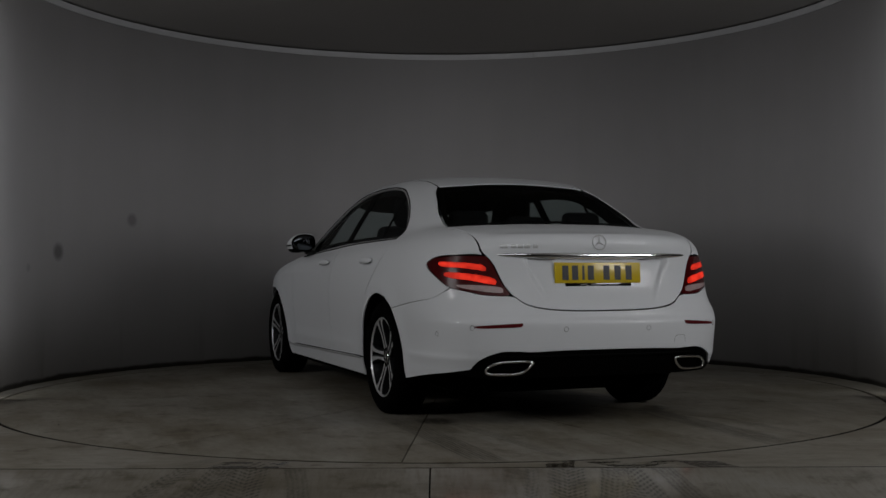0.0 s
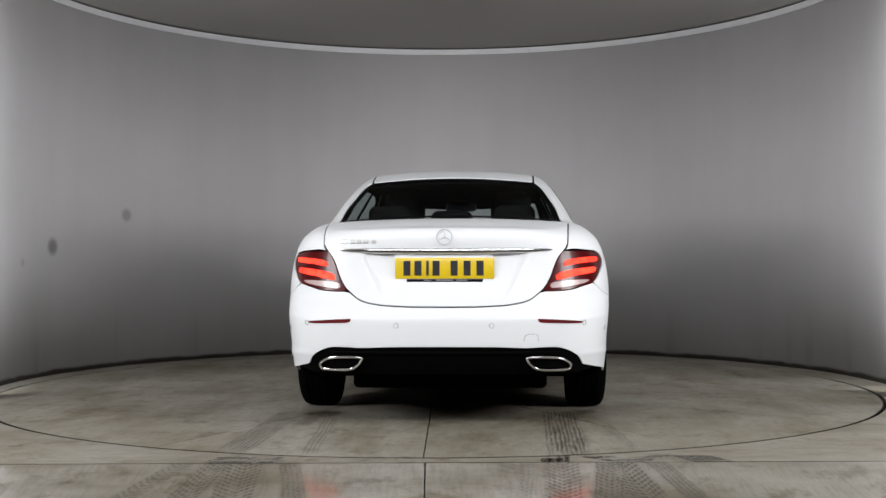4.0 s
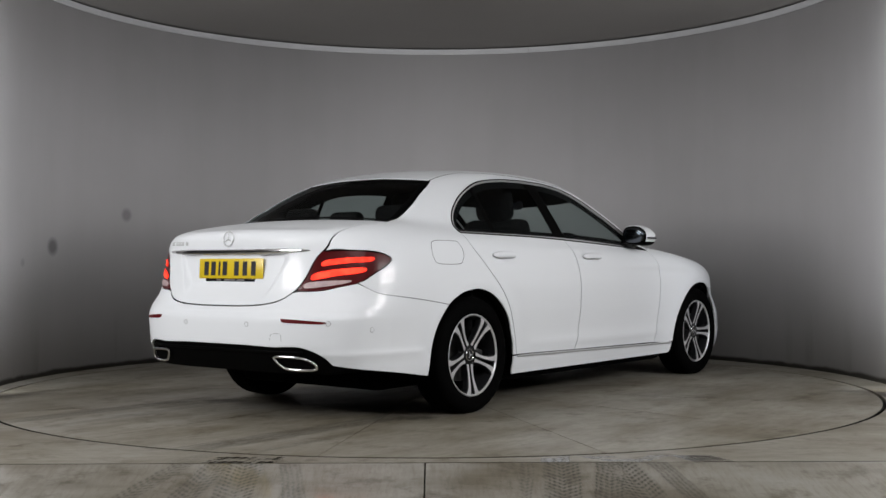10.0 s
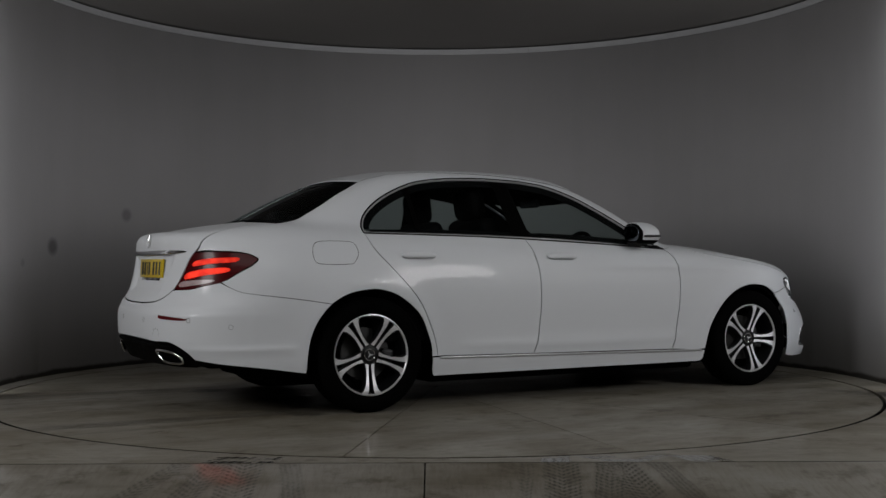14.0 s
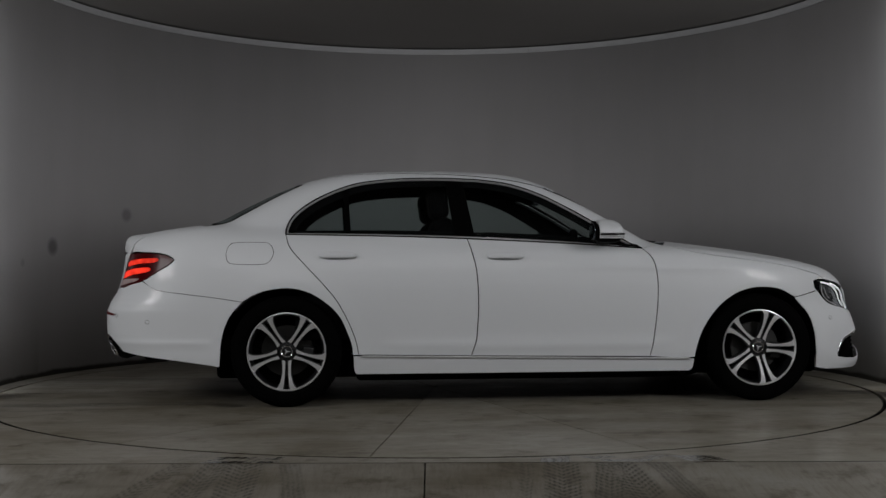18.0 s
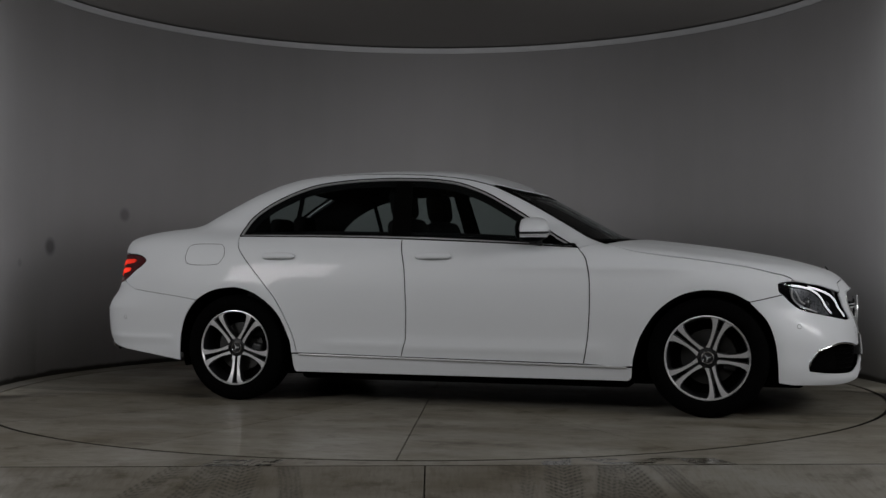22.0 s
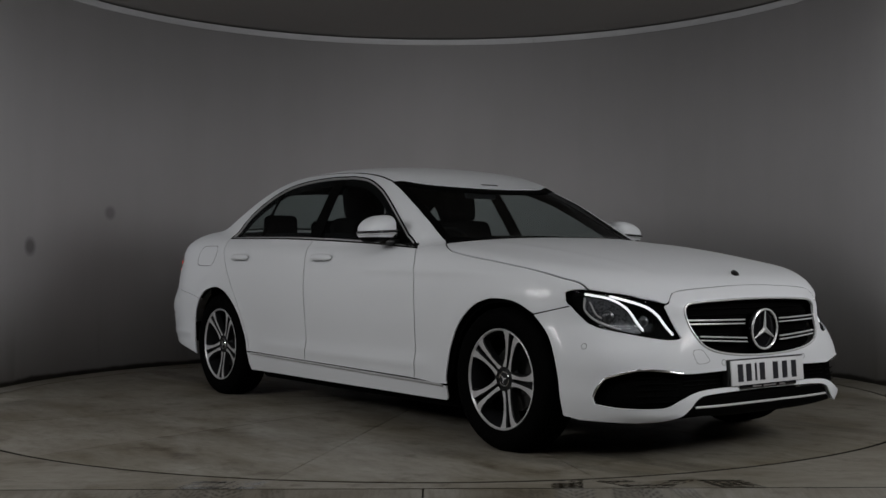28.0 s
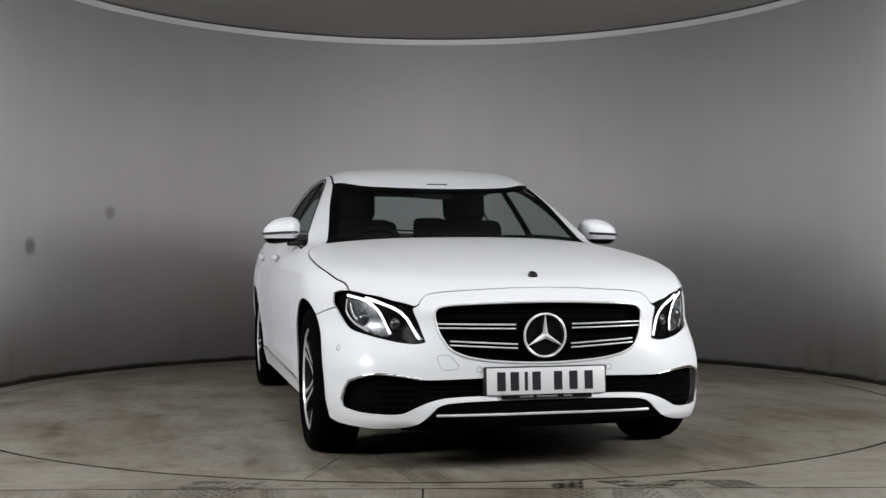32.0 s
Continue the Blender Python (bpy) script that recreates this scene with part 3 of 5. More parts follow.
def inside(q, loop):
    x, y, r = q[:, 0], q[:, 1], np.zeros(len(q), bool)
    x0, y0, x1, y1 = loop[:, 0], loop[:, 1], np.roll(loop[:, 0], -1), np.roll(loop[:, 1], -1)
    for a, b, c, d in zip(x0, y0, x1, y1):
        if b != d:
            r ^= ((b > y) != (d > y)) & (x < (c - a) * (y - b) / (d - b) + a)
    return r


def even(loop, step_):
    """Closed loop with points spaced evenly, corners kept."""
    out = []
    for a, b in zip(loop, np.roll(loop, -1, 0)):
        n = max(1, int(np.ceil(np.linalg.norm(b - a) / step_)))
        out += [a + (b - a) * i / n for i in range(n)]
    out = np.array(out)
    keep = np.linalg.norm(out - np.roll(out, 1, 0), axis=1) > step_ * 0.12
    return out[keep]


def area2(l):
    x, y = l[:, 0], l[:, 1]
    return 0.5 * np.sum(x * np.roll(y, -1) - np.roll(x, -1) * y)


def inset(loop, d):
    """Moves a closed loop inwards by d (outwards where d < 0)."""
    if area2(loop) < 0:
        d = -d
    t = np.roll(loop, -1, 0) - np.roll(loop, 1, 0)
    t = t / np.linalg.norm(t, axis=1, keepdims=True).clip(1e-9)
    return loop + d * np.c_[-t[:, 1], t[:, 0]]


def panel_data(loop, chart, holes=(), grid=0.035, gap=0.0036, depth=0.008, sink=0.0, fn=body):
    """Vertices, faces and normals of a pressed panel with turned-in edges."""
    l2 = inset(even(chart.flat(np.array(loop)), grid * 0.7), gap)
    hs = [inset(even(chart.flat(np.array(h)), grid * 0.7), -gap) for h in holes]
    lo, hi = l2.min(0), l2.max(0)
    gx, gy = np.meshgrid(np.arange(lo[0] + grid / 2, hi[0], grid), np.arange(lo[1] + grid / 2, hi[1], grid))
    gx = gx + (np.arange(gx.shape[0]) % 2)[:, None] * grid / 2
    g = np.c_[gx.ravel(), gy.ravel()]
    ok = inside(g, l2)
    for h in hs:
        ok &= ~inside(g, h)
    g = g[ok]
    rim = np.vstack([l2, *hs])
    if len(g):
        far = np.min(((g[:, None] - rim[None]) ** 2).sum(-1), axis=1) > (0.45 * grid) ** 2
        g = g[far]
    verts = [Vector(v) for v in np.vstack([rim, g])]
    edges, at, loops = [], 0, []
    for l in (l2, *hs):
        edges += [(at + i, at + (i + 1) % len(l)) for i in range(len(l))]
        at += len(l)
    vs, es, fs, *_ = delaunay_2d_cdt(verts, edges, [], 0, 1e-6)
    q = np.array([tuple(v) for v in vs])
    f = np.array([t for t in fs if len(t) == 3])
    c = q[f].mean(1)
    ok = inside(c, l2)
    for h in hs:
        ok &= ~inside(c, h)
    f = f[ok]
    p = chart.lift(q, fn)
    nrm = normals(p, fn)
    if sink:
        p = p - sink * nrm
    w = np.cross(p[f[:, 1]] - p[f[:, 0]], p[f[:, 2]] - p[f[:, 0]])
    flip = (w * nrm[f].mean(1)).sum(1) < 0
    f[flip] = f[flip][:, ::-1]
    faces, V, N = [tuple(t) for t in f], list(p), list(nrm)
    if depth:
        count = {}
        for t in faces:
            for a, b in ((t[0], t[1]), (t[1], t[2]), (t[2], t[0])):
                count[(a, b)] = 1
        rimedges = [(a, b) for a, b in count if (b, a) not in count]
        top, bot = {}, {}
        for a, b in rimedges:
            s = np.cross(p[b] - p[a], nrm[a])
            s = s / max(np.linalg.norm(s), 1e-9)
            for i in (a, b):
                if i not in top:
                    top[i] = len(V)
                    V.append(p[i])
                    N.append(s)
                    bot[i] = len(V)
                    V.append(p[i] - depth * nrm[i])
                    N.append(s)
            faces.append((top[b], top[a], bot[a], bot[b]))
    return np.array(V), faces, np.array(N)


def put(name, data, material, parent, label="", flip=False):
    V, F, N = data
    if flip:
        V, N, F = V * (1, -1, 1), N * (1, -1, 1), [t[::-1] for t in F]
    me = bpy.data.meshes.new(name)
    me.from_pydata((V + OFF).tolist(), [], F)
    me.materials.append(material)
    me.shade_smooth()
    me.normals_split_custom_set_from_vertices([tuple(n) for n in N])
    ob = new(name, me)
    ob.parent = parent
    if label:
        ob["label"] = label
    return ob


def both(name, data, material, parent, label=""):
    """The panel on the right side and its twin on the left."""
    return put(name, data, material, parent, label), put(name, data, material, parent, label, True)


def tube_data(path, r, n=8, closed=False, squash=1.0, up=None):
    """A rod along a line; squash flattens it across up (one normal a point)."""
    p = np.array(path, float)
    m = len(p)
    t = np.roll(p, -1, 0) - np.roll(p, 1, 0)
    if not closed:
        t[0], t[-1] = p[1] - p[0], p[-1] - p[-2]
    t /= np.linalg.norm(t, axis=1, keepdims=True).clip(1e-9)
    u = np.array(up, float) if up is not None else np.tile((0.0, 0.0, 1.0), (m, 1))
    s = np.cross(t, u)
    s /= np.linalg.norm(s, axis=1, keepdims=True).clip(1e-6)
    u = np.cross(s, t)
    V, N, F = [], [], []
    rad = np.broadcast_to(np.array(r, float), (m,))
    for i in range(m):
        for k in range(n):
            a = 2 * math.pi * k / n
            d = math.cos(a) * s[i] + math.sin(a) * squash * u[i]
            V.append(p[i] + rad[i] * d)
            e = math.cos(a) * squash * s[i] + math.sin(a) * u[i]
            N.append(e / max(np.linalg.norm(e), 1e-9))
    for i in range(m if closed else m - 1):
        j = (i + 1) % m
        for k in range(n):
            F.append((j * n + k, j * n + (k + 1) % n, i * n + (k + 1) % n, i * n + k))
    if not closed:
        F += [tuple(range(n)), tuple((m - 1) * n + k for k in range(n))[::-1]]
    return np.array(V), F, np.array(N)


def strip(path3, r, squash=0.5, lift=0.0, closed=False, n=8):
    """A rod that lies on the body along path3."""
    p = np.array(path3, float)
    nr = normals(p)
    return tube_data(p + lift * nr, r, n, closed, squash, nr)


def bm_part(name, bm, material, parent, label="", smooth=True, bothsides=False):
    """Links a bmesh made in the car's own measures; with its twin on the other side where asked."""
    made = []
    for sgn in ((1, -1) if bothsides else (1,)):
        b = bm.copy()
        if sgn < 0:
            bmesh.ops.scale(b, vec=(1, -1, 1), verts=b.verts)
            bmesh.ops.reverse_faces(b, faces=b.faces)
        bmesh.ops.translate(b, vec=OFF, verts=b.verts)
        made.append(mesh_ob(name, b, material, parent, label, False))
        if smooth:
            made[-1].data.shade_smooth()
            made[-1].data.set_sharp_from_angle(angle=radians(38))
    bm.free()
    return made if bothsides else made[0]


def rounded(x0, x1, y0, y1, z0, z1, r, seg=3):
    bm = bmesh.new()
    bmesh.ops.create_cube(bm, size=1.0, matrix=Matrix.Translation(((x0 + x1) / 2, (y0 + y1) / 2, (z0 + z1) / 2)) @ Matrix.Diagonal((x1 - x0, y1 - y0, z1 - z0, 1)))
    bmesh.ops.bevel(bm, geom=bm.edges[:], offset=r, segments=seg, affect="EDGES", profile=0.5)
    return bm


car = new("car")
tagged(car, "white four-door saloon car with lit lamps on a turntable", "car")

# lines of the body, right side
DLO_TOP = spl([(-0.007, 1.045), (-0.004, 1.085), (0.025, 1.147), (0.085, 1.208), (0.187, 1.275), (0.326, 1.338), (0.467, 1.378), (0.683, 1.402), (0.936, 1.409), (1.10, 1.404),
               (1.225, 1.397), (1.405, 1.369), (1.581, 1.308), (1.721, 1.237), (1.858, 1.158), (1.994, 1.075), (2.13, 0.992), (2.205, 0.958)])
BELT = spl([(2.205, 0.958), (1.813, 0.984), (1.465, 1.002), (1.107, 1.018), (0.768, 1.030), (0.40, 1.038), (-0.007, 1.045)])
DOOR_F = spl([(2.205, 0.956), (2.252, 0.902), (2.273, 0.833), (2.283, 0.747), (2.282, 0.61), (2.271, 0.472), (2.257, 0.369), (2.239, 0.282)])
DOOR_B = spl([(1.107, 1.016), (1.127, 0.94), (1.151, 0.836), (1.161, 0.716), (1.164, 0.578), (1.158, 0.457), (1.153, 0.40), (1.138, 0.35), (1.122, 0.299)])
DOOR_R = spl([(-0.007, 1.043), (0.022, 0.96), (0.112, 0.856), (0.216, 0.745), (0.303, 0.638), (0.372, 0.509), (0.413, 0.406), (0.434, 0.311)])
ARCH_R = spl([(0.398, 0.31), (0.391, 0.373), (0.367, 0.442), (0.322, 0.538), (0.253, 0.614), (0.150, 0.683), (0.046, 0.714), (-0.03, 0.716), (-0.127, 0.701), (-0.200, 0.673), (-0.262, 0.635)])
ARCH_R2 = spl([(-0.262, 0.635), (-0.305, 0.590), (-0.352, 0.519), (-0.387, 0.408), (-0.401, 0.246)])
ARCH_F = spl([(3.172, 0.645), (3.074, 0.694), (2.971, 0.709), (2.869, 0.702), (2.766, 0.664), (2.662, 0.582), (2.576, 0.455), (2.534, 0.335), (2.524, 0.274)])
ARCH_F2 = spl([(3.321, 0.203), (3.316, 0.333), (3.302, 0.436), (3.261, 0.546), (3.172, 0.645)])
HOODLINE = [(2.345, -0.765), (2.46, -0.832), (2.58, -0.856), (2.787, -0.866), (3.03, -0.860), (3.25, -0.826), (3.36, -0.790), (3.405, -0.7805)]
L_HOOD = on_top(spl(HOODLINE))
LAMP_TOP = on_front([(-0.775, 0.757), (-0.728, 0.745), (-0.624, 0.718), (-0.560, 0.702), (-0.545, 0.697)])
L_LAMP_TIP = on_side(spl([(3.40, 0.759), (3.36, 0.758), (3.325, 0.748), (3.314, 0.735), (3.322, 0.712), (3.345, 0.686)]))
L_LAMP_LOW = spl(np.vstack([on_side([(3.345, 0.686), (3.385, 0.643), (3.448, 0.600)]), on_front([(-0.709, 0.572), (-0.604, 0.548), (-0.540, 0.543), (-0.503, 0.551)])]))
L_LAMP_IN = spl(on_front([(-0.503, 0.551), (-0.520, 0.606), (-0.545, 0.680), (-0.545, 0.697)]))
L_NOSECUT = spl(on_front([(-0.545, 0.697), (-0.524, 0.699), (-0.505, 0.728), (-0.465, 0.750), (-0.30, 0.764), (-0.09, 0.773), (0, 0.774)]))


def side_frame(**kw):
    ditch = spl([(1.615, -0.600), (1.20, -0.560), (0.80, -0.535), (0.37, -0.512), (0.10, -0.505)])
    rear_glass = spl([(0.10, -0.505), (0.02, -0.545), (-0.10, -0.580), (-0.22, -0.618), (-0.36, -0.640), (-0.44, -0.648)])
    boot = spl([(-0.505, -0.681), (-0.53, -0.680), (-0.70, -0.670), (-0.90, -0.658), (-0.945, -0.653)])
    lamp = spl(np.vstack([on_rear([(-0.640, 0.934)]), on_side([(-0.86, 0.937), (-0.735, 0.926), (-0.690, 0.908), (-0.672, 0.889), (-0.705, 0.857), (-0.763, 0.824), (-0.832, 0.780), (-0.866, 0.765)])]))
    seam = spl([(-0.866, 0.763), (-0.830, 0.736), (-0.759, 0.705), (-0.578, 0.681), (-0.400, 0.658), (-0.262, 0.636)])
    screen = spl([(2.345, -0.765), (2.28, -0.722), (2.10, -0.686), (1.90, -0.654), (1.72, -0.618), (1.615, -0.600)])
    loop = np.vstack([on_side([(2.21, 0.957)]), on_top(screen), on_top(ditch)[1:], on_top(rear_glass)[1:], on_top(boot), lamp, on_side(seam),
                      on_side(ARCH_R[::-1])[1:], on_side([(0.434, 0.311)]), on_side(DOOR_R[::-1])[1:], on_side(DLO_TOP)[1:-1]])
    return panel_data(loop, C_OBL, **kw)


both("side_frame", side_frame(grid=0.032, gap=0.0016), M_PAINT, car)
both("pillar_lining", side_frame(grid=0.07, gap=-0.004, depth=0.0, sink=0.030), M_INTERIOR, car)
L_WINGSEAM = on_side(np.c_[np.linspace(3.345, 3.172, 9), np.linspace(0.686, 0.645, 9)])
fender = np.vstack([on_side([(2.212, 0.957)]), L_HOOD, L_LAMP_TIP, L_WINGSEAM[1:-1], on_side(ARCH_F), on_side([(2.237, 0.282)]), on_side(DOOR_F[::-1])[1:-1]])
FENDER = both("front_wing", panel_data(fender, C_OBL, grid=0.032), M_PAINT, car)
FDOOR = both("front_door", panel_data(np.vstack([on_side(BELT[:int(len(BELT) * 0.5) + 1]), on_side(DOOR_B), on_side([(2.237, 0.284)]), on_side(DOOR_F[::-1])[1:-1]]), C_SIDE), M_PAINT, car)
RDOOR = both("rear_door", panel_data(np.vstack([on_side(BELT[int(len(BELT) * 0.5):]), on_side(DOOR_R)[1:], on_side(DOOR_B[::-1])[:-1]]), C_SIDE), M_PAINT, car)
for nm, lp in (("door_shell", np.vstack([on_side([(0.44, 0.31), (1.2, 0.30), (2.28, 0.28), (2.29, 0.70), (2.22, 0.95)]), on_side(BELT), on_side(DOOR_R)[1:-1]])), ("wing_shell", fender)):
    both(nm, panel_data(lp, C_OBL, grid=0.08, gap=-0.012, depth=0.0, sink=0.030), M_SEAM, car)
SILL = both("sill", panel_data(on_side(np.vstack([[(0.40, 0.307), (2.522, 0.270)], spl([(2.522, 0.27), (2.515, 0.21), (2.49, 0.19)]), spl([(0.42, 0.19), (0.405, 0.22), (0.40, 0.307)])])), C_SIDE), M_PAINT, car)
for sgn, ob in zip((1, -1), SILL):
    put("chrome_strip", strip(on_side(np.c_[np.linspace(0.45, 2.49, 40), np.linspace(0.303, 0.271, 40)]), 0.0075, 0.6, 0.005), M_SATIN, ob, "thin chrome strip", sgn < 0)

roof_rear = spl([(0.10, -0.500), (0.075, -0.30), (0.07, 0.0), (0.075, 0.30), (0.10, 0.500)])
roof_front = spl([(1.615, 0.594), (1.74, 0.42), (1.80, 0.20), (1.815, 0.0), (1.80, -0.20), (1.74, -0.42), (1.615, -0.594)])
ditch_l = spl([(0.10, 0.500), (0.37, 0.507), (0.80, 0.530), (1.20, 0.555), (1.615, 0.594)])
ROOFLOOP = np.vstack([on_top(roof_rear), on_top(ditch_l)[1:], on_top(roof_front)[1:], mir(on_top(ditch_l))[1:-1]])
put("roof", panel_data(ROOFLOOP, C_TOP, grid=0.04, gap=0.004), M_PAINT, car)
put("headliner", panel_data(ROOFLOOP, C_TOP, grid=0.09, gap=-0.01, depth=0.0, sink=0.035), M_INTERIOR, car)
for sgn in (1, -1):
    put("roof_ditch_strip", strip(on_top(np.vstack([spl([(0.10, -0.503), (0.37, -0.510), (0.80, -0.533), (1.20, -0.558), (1.615, -0.597)])])), 0.0135, 0.45, -0.0065, n=10), M_DEEP, car, "black roof seam strip", sgn < 0)

screen_l = spl([(1.625, -0.596), (1.72, -0.613), (1.90, -0.649), (2.10, -0.681), (2.28, -0.716)])
cowl = spl([(2.28, -0.716), (2.38, -0.52), (2.44, -0.26), (2.46, 0.0), (2.44, 0.26), (2.38, 0.52), (2.28, 0.716)])
sl, cw, rf = on_top(screen_l), on_top(cowl), on_top(roof_front[::-1] + (0.006, 0))
WS = np.vstack([sl, cw[1:], mir(sl)[1:], on_top(roof_front + (0.006, 0))[1:-1]])
WINDSCREEN = put("windscreen", panel_data(WS, C_TOP, grid=0.05, gap=0.001, depth=0.004, sink=0.007, fn=body), M_SCREEN, car, "clear tinted windscreen")
WINDSCREEN.visible_shadow = False


def border(loop, chart, width, **kw):
    """A frame of even width inside a closed line on the body."""
    l2 = even(chart.flat(np.array(loop)), 0.03)
    inner = chart.lift(inset(l2, width), kw.get("fn", body))
    return panel_data(loop, chart, [inner], **kw)


put("windscreen_edge", border(WS, C_TOP, 0.046, grid=0.03, gap=-0.002, depth=0.0, sink=0.0045), M_DEEP, WINDSCREEN, "black painted glass edge")

rg = on_top(spl([(0.085, -0.490), (0.01, -0.535), (-0.11, -0.570), (-0.23, -0.608), (-0.37, -0.630), (-0.44, -0.636)]))
rg_bottom = on_top(spl([(-0.44, -0.636), (-0.50, -0.40), (-0.525, 0.0), (-0.50, 0.40), (-0.44, 0.636)]))
rg_top = on_top(spl([(0.085, 0.490), (0.062, 0.30), (0.057, 0.0), (0.062, -0.30), (0.085, -0.490)]))
RW = np.vstack([rg, rg_bottom[1:], mir(rg)[1:], rg_top[1:-1]])
REARWIN = put("rear_window", panel_data(RW, C_TOP, grid=0.05, gap=0.003, depth=0.004, sink=0.004), M_GLASS_DARK, car, "tinted rear window")
REARWIN.visible_shadow = False
put("rear_window_edge", border(RW, C_TOP, 0.035, grid=0.03, gap=0.001, depth=0.0, sink=0.002), M_DEEP, REARWIN, "black painted glass edge")

hood_back = on_top(spl([(2.36, 0.752), (2.44, 0.52), (2.505, 0.26), (2.525, 0.0), (2.505, -0.26), (2.44, -0.52), (2.36, -0.752)]))
hood_r = np.vstack([L_HOOD[1:], LAMP_TOP, L_NOSECUT[1:]])
put("bonnet", panel_data(np.vstack([hood_r, mir(hood_r)[1:], hood_back]), C_HOOD, grid=0.035), M_PAINT, car)
put("bonnet_badge", tube_data(on_top([(3.582, 0), (3.586, 0)]) + [(0, 0, 0.0), (0.002, 0, 0.006)], 0.021, 20), M_STEEL, car, "small round dark metal badge")
both("wiper", strip(on_top(spl([(2.45, -0.10), (2.405, -0.38), (2.30, -0.64)])), 0.006, 0.8, -0.009), M_BLACK, WINDSCREEN)
put("scuttle", panel_data(np.vstack([on_top(spl([(2.285, -0.73), (2.385, -0.52), (2.445, -0.26), (2.465, 0), (2.445, 0.26), (2.385, 0.52), (2.285, 0.73)])), on_top(spl([(2.35, 0.74), (2.43, 0.52), (2.497, 0.26), (2.517, 0), (2.497, -0.26), (2.43, -0.52), (2.35, -0.74)]))]), C_TOP, grid=0.03, sink=0.022, depth=0.01), M_DEEP, car, "black plastic scuttle grille")

boot_r = np.vstack([on_top(spl([(-0.505, -0.678), (-0.53, -0.6775), (-0.70, -0.6675), (-0.90, -0.6555), (-0.945, -0.6505)])), spl(on_rear([(-0.640, 0.945), (-0.594, 0.885), (-0.553, 0.785), (-0.524, 0.738), (-0.496, 0.712), (-0.435, 0.672), (-0.33, 0.650), (-0.18, 0.641), (0.0, 0.639)]))])
boot_top = on_top(spl([(-0.505, 0.678), (-0.555, 0.40), (-0.58, 0.0), (-0.555, -0.40), (-0.505, -0.678)]))
BOOT = put("boot_lid", panel_data(np.vstack([boot_r, mir(boot_r)[1:], boot_top[1:-1]]), C_BOOT, grid=0.022), M_PAINT, car)
bar_y = np.linspace(-0.565, 0.565, 60)
put("chrome_bar", strip(on_rear(np.c_[bar_y, 0.930 + 0.006 * np.abs(bar_y / 0.565) ** 2]), 0.0155 * np.sqrt(1.02 - np.abs(bar_y / 0.565) ** 4), 0.5, 0.003), M_CHROME, BOOT, "chrome bar above the plate")

lamp_r = spl(np.vstack([on_rear([(-0.622, 0.931)]), on_side([(-0.86, 0.933), (-0.735, 0.922), (-0.693, 0.905), (-0.677, 0.889), (-0.708, 0.860), (-0.765, 0.827), (-0.832, 0.783), (-0.88, 0.758)]), on_rear([(-0.725, 0.745), (-0.66, 0.727), (-0.580, 0.721), (-0.530, 0.722), (-0.524, 0.738), (-0.555, 0.785), (-0.594, 0.885)])]))
TAILS = both("tail_lamp", panel_data(lamp_r, C_TAIL, grid=0.02, gap=0.002, depth=0.02, sink=0.001), M_REDLENS, car, "dark red tail lamp with two lit bars")
bars = [([(-0.628, 0.868), (-0.655, 0.884), (-0.730, 0.895), (-0.812, 0.899), (-0.812, 0.878), (-0.730, 0.868), (-0.660, 0.856), (-0.632, 0.853)], M_REDGLOW),
        ([(-0.585, 0.800), (-0.615, 0.818), (-0.700, 0.835), (-0.797, 0.843), (-0.797, 0.820), (-0.700, 0.801), (-0.615, 0.783), (-0.588, 0.780)], M_REDGLOW),
        ([(-0.553, 0.755), (-0.581, 0.767), (-0.670, 0.775), (-0.762, 0.777), (-0.745, 0.762), (-0.661, 0.745), (-0.566, 0.736)], M_PINKLENS)]
for pts, m in bars:
    d = panel_data(spl(on_rear(pts + pts[:1]))[:-1], C_TAIL, grid=0.02, gap=0.0, depth=0.006, sink=-0.003)
    for sgn, ob in zip((1, -1), TAILS):
        put("light_bar" if m is M_REDGLOW else "clear_lens", d, m, ob, "glowing red bar" if m is M_REDGLOW else "pale clear strip", sgn < 0)

bump_top = np.vstack([on_side(spl([(-0.262, 0.635), (-0.400, 0.657), (-0.578, 0.680), (-0.759, 0.705), (-0.830, 0.736), (-0.870, 0.759)])), on_rear(spl([(-0.725, 0.742), (-0.66, 0.724), (-0.580, 0.718), (-0.535, 0.718)])), on_rear(spl([(-0.50, 0.712), (-0.435, 0.668), (-0.33, 0.646), (-0.18, 0.637), (0.0, 0.635)]))])
diff_top = np.vstack([on_side([(-0.87, 0.312), (-0.93, 0.322)]), on_rear(spl([(-0.725, 0.335), (-0.690, 0.388), (-0.602, 0.428), (-0.50, 0.431), (-0.432, 0.428), (-0.25, 0.433), (0, 0.434)]))])
half = np.vstack([on_side(ARCH_R2[::-1])[:-1], bump_top])
low = np.vstack([on_side(spl([(-0.401, 0.246), (-0.624, 0.280), (-0.84, 0.308)])), diff_top])
put("rear_bumper", panel_data(np.vstack([half, mir(half)[1:], (low * (1, -1, 1))[1:], low[::-1][1:-1]]), C_TAIL, grid=0.024, gap=0.0006), M_PAINT, car)
dl = np.vstack([diff_top, diff_top[::-1][1:] * (1, -1, 1)])
dbot = on_rear(spl([(0.70, 0.282), (0.4, 0.278), (0, 0.278), (-0.4, 0.278), (-0.70, 0.282)]))
DIFF = put("diffuser", panel_data(np.vstack([dl, dbot]), C_TAIL, grid=0.03, sink=0.010, depth=0.03), M_DEEP, car, "black lower rear valance")
dy = np.linspace(-0.60, 0.60, 40)
put("valance_ridge", strip(on_rear(np.c_[dy, 0.402 - 0.0 * dy]), 0.008, 0.8, -0.004), M_DEEP, DIFF)
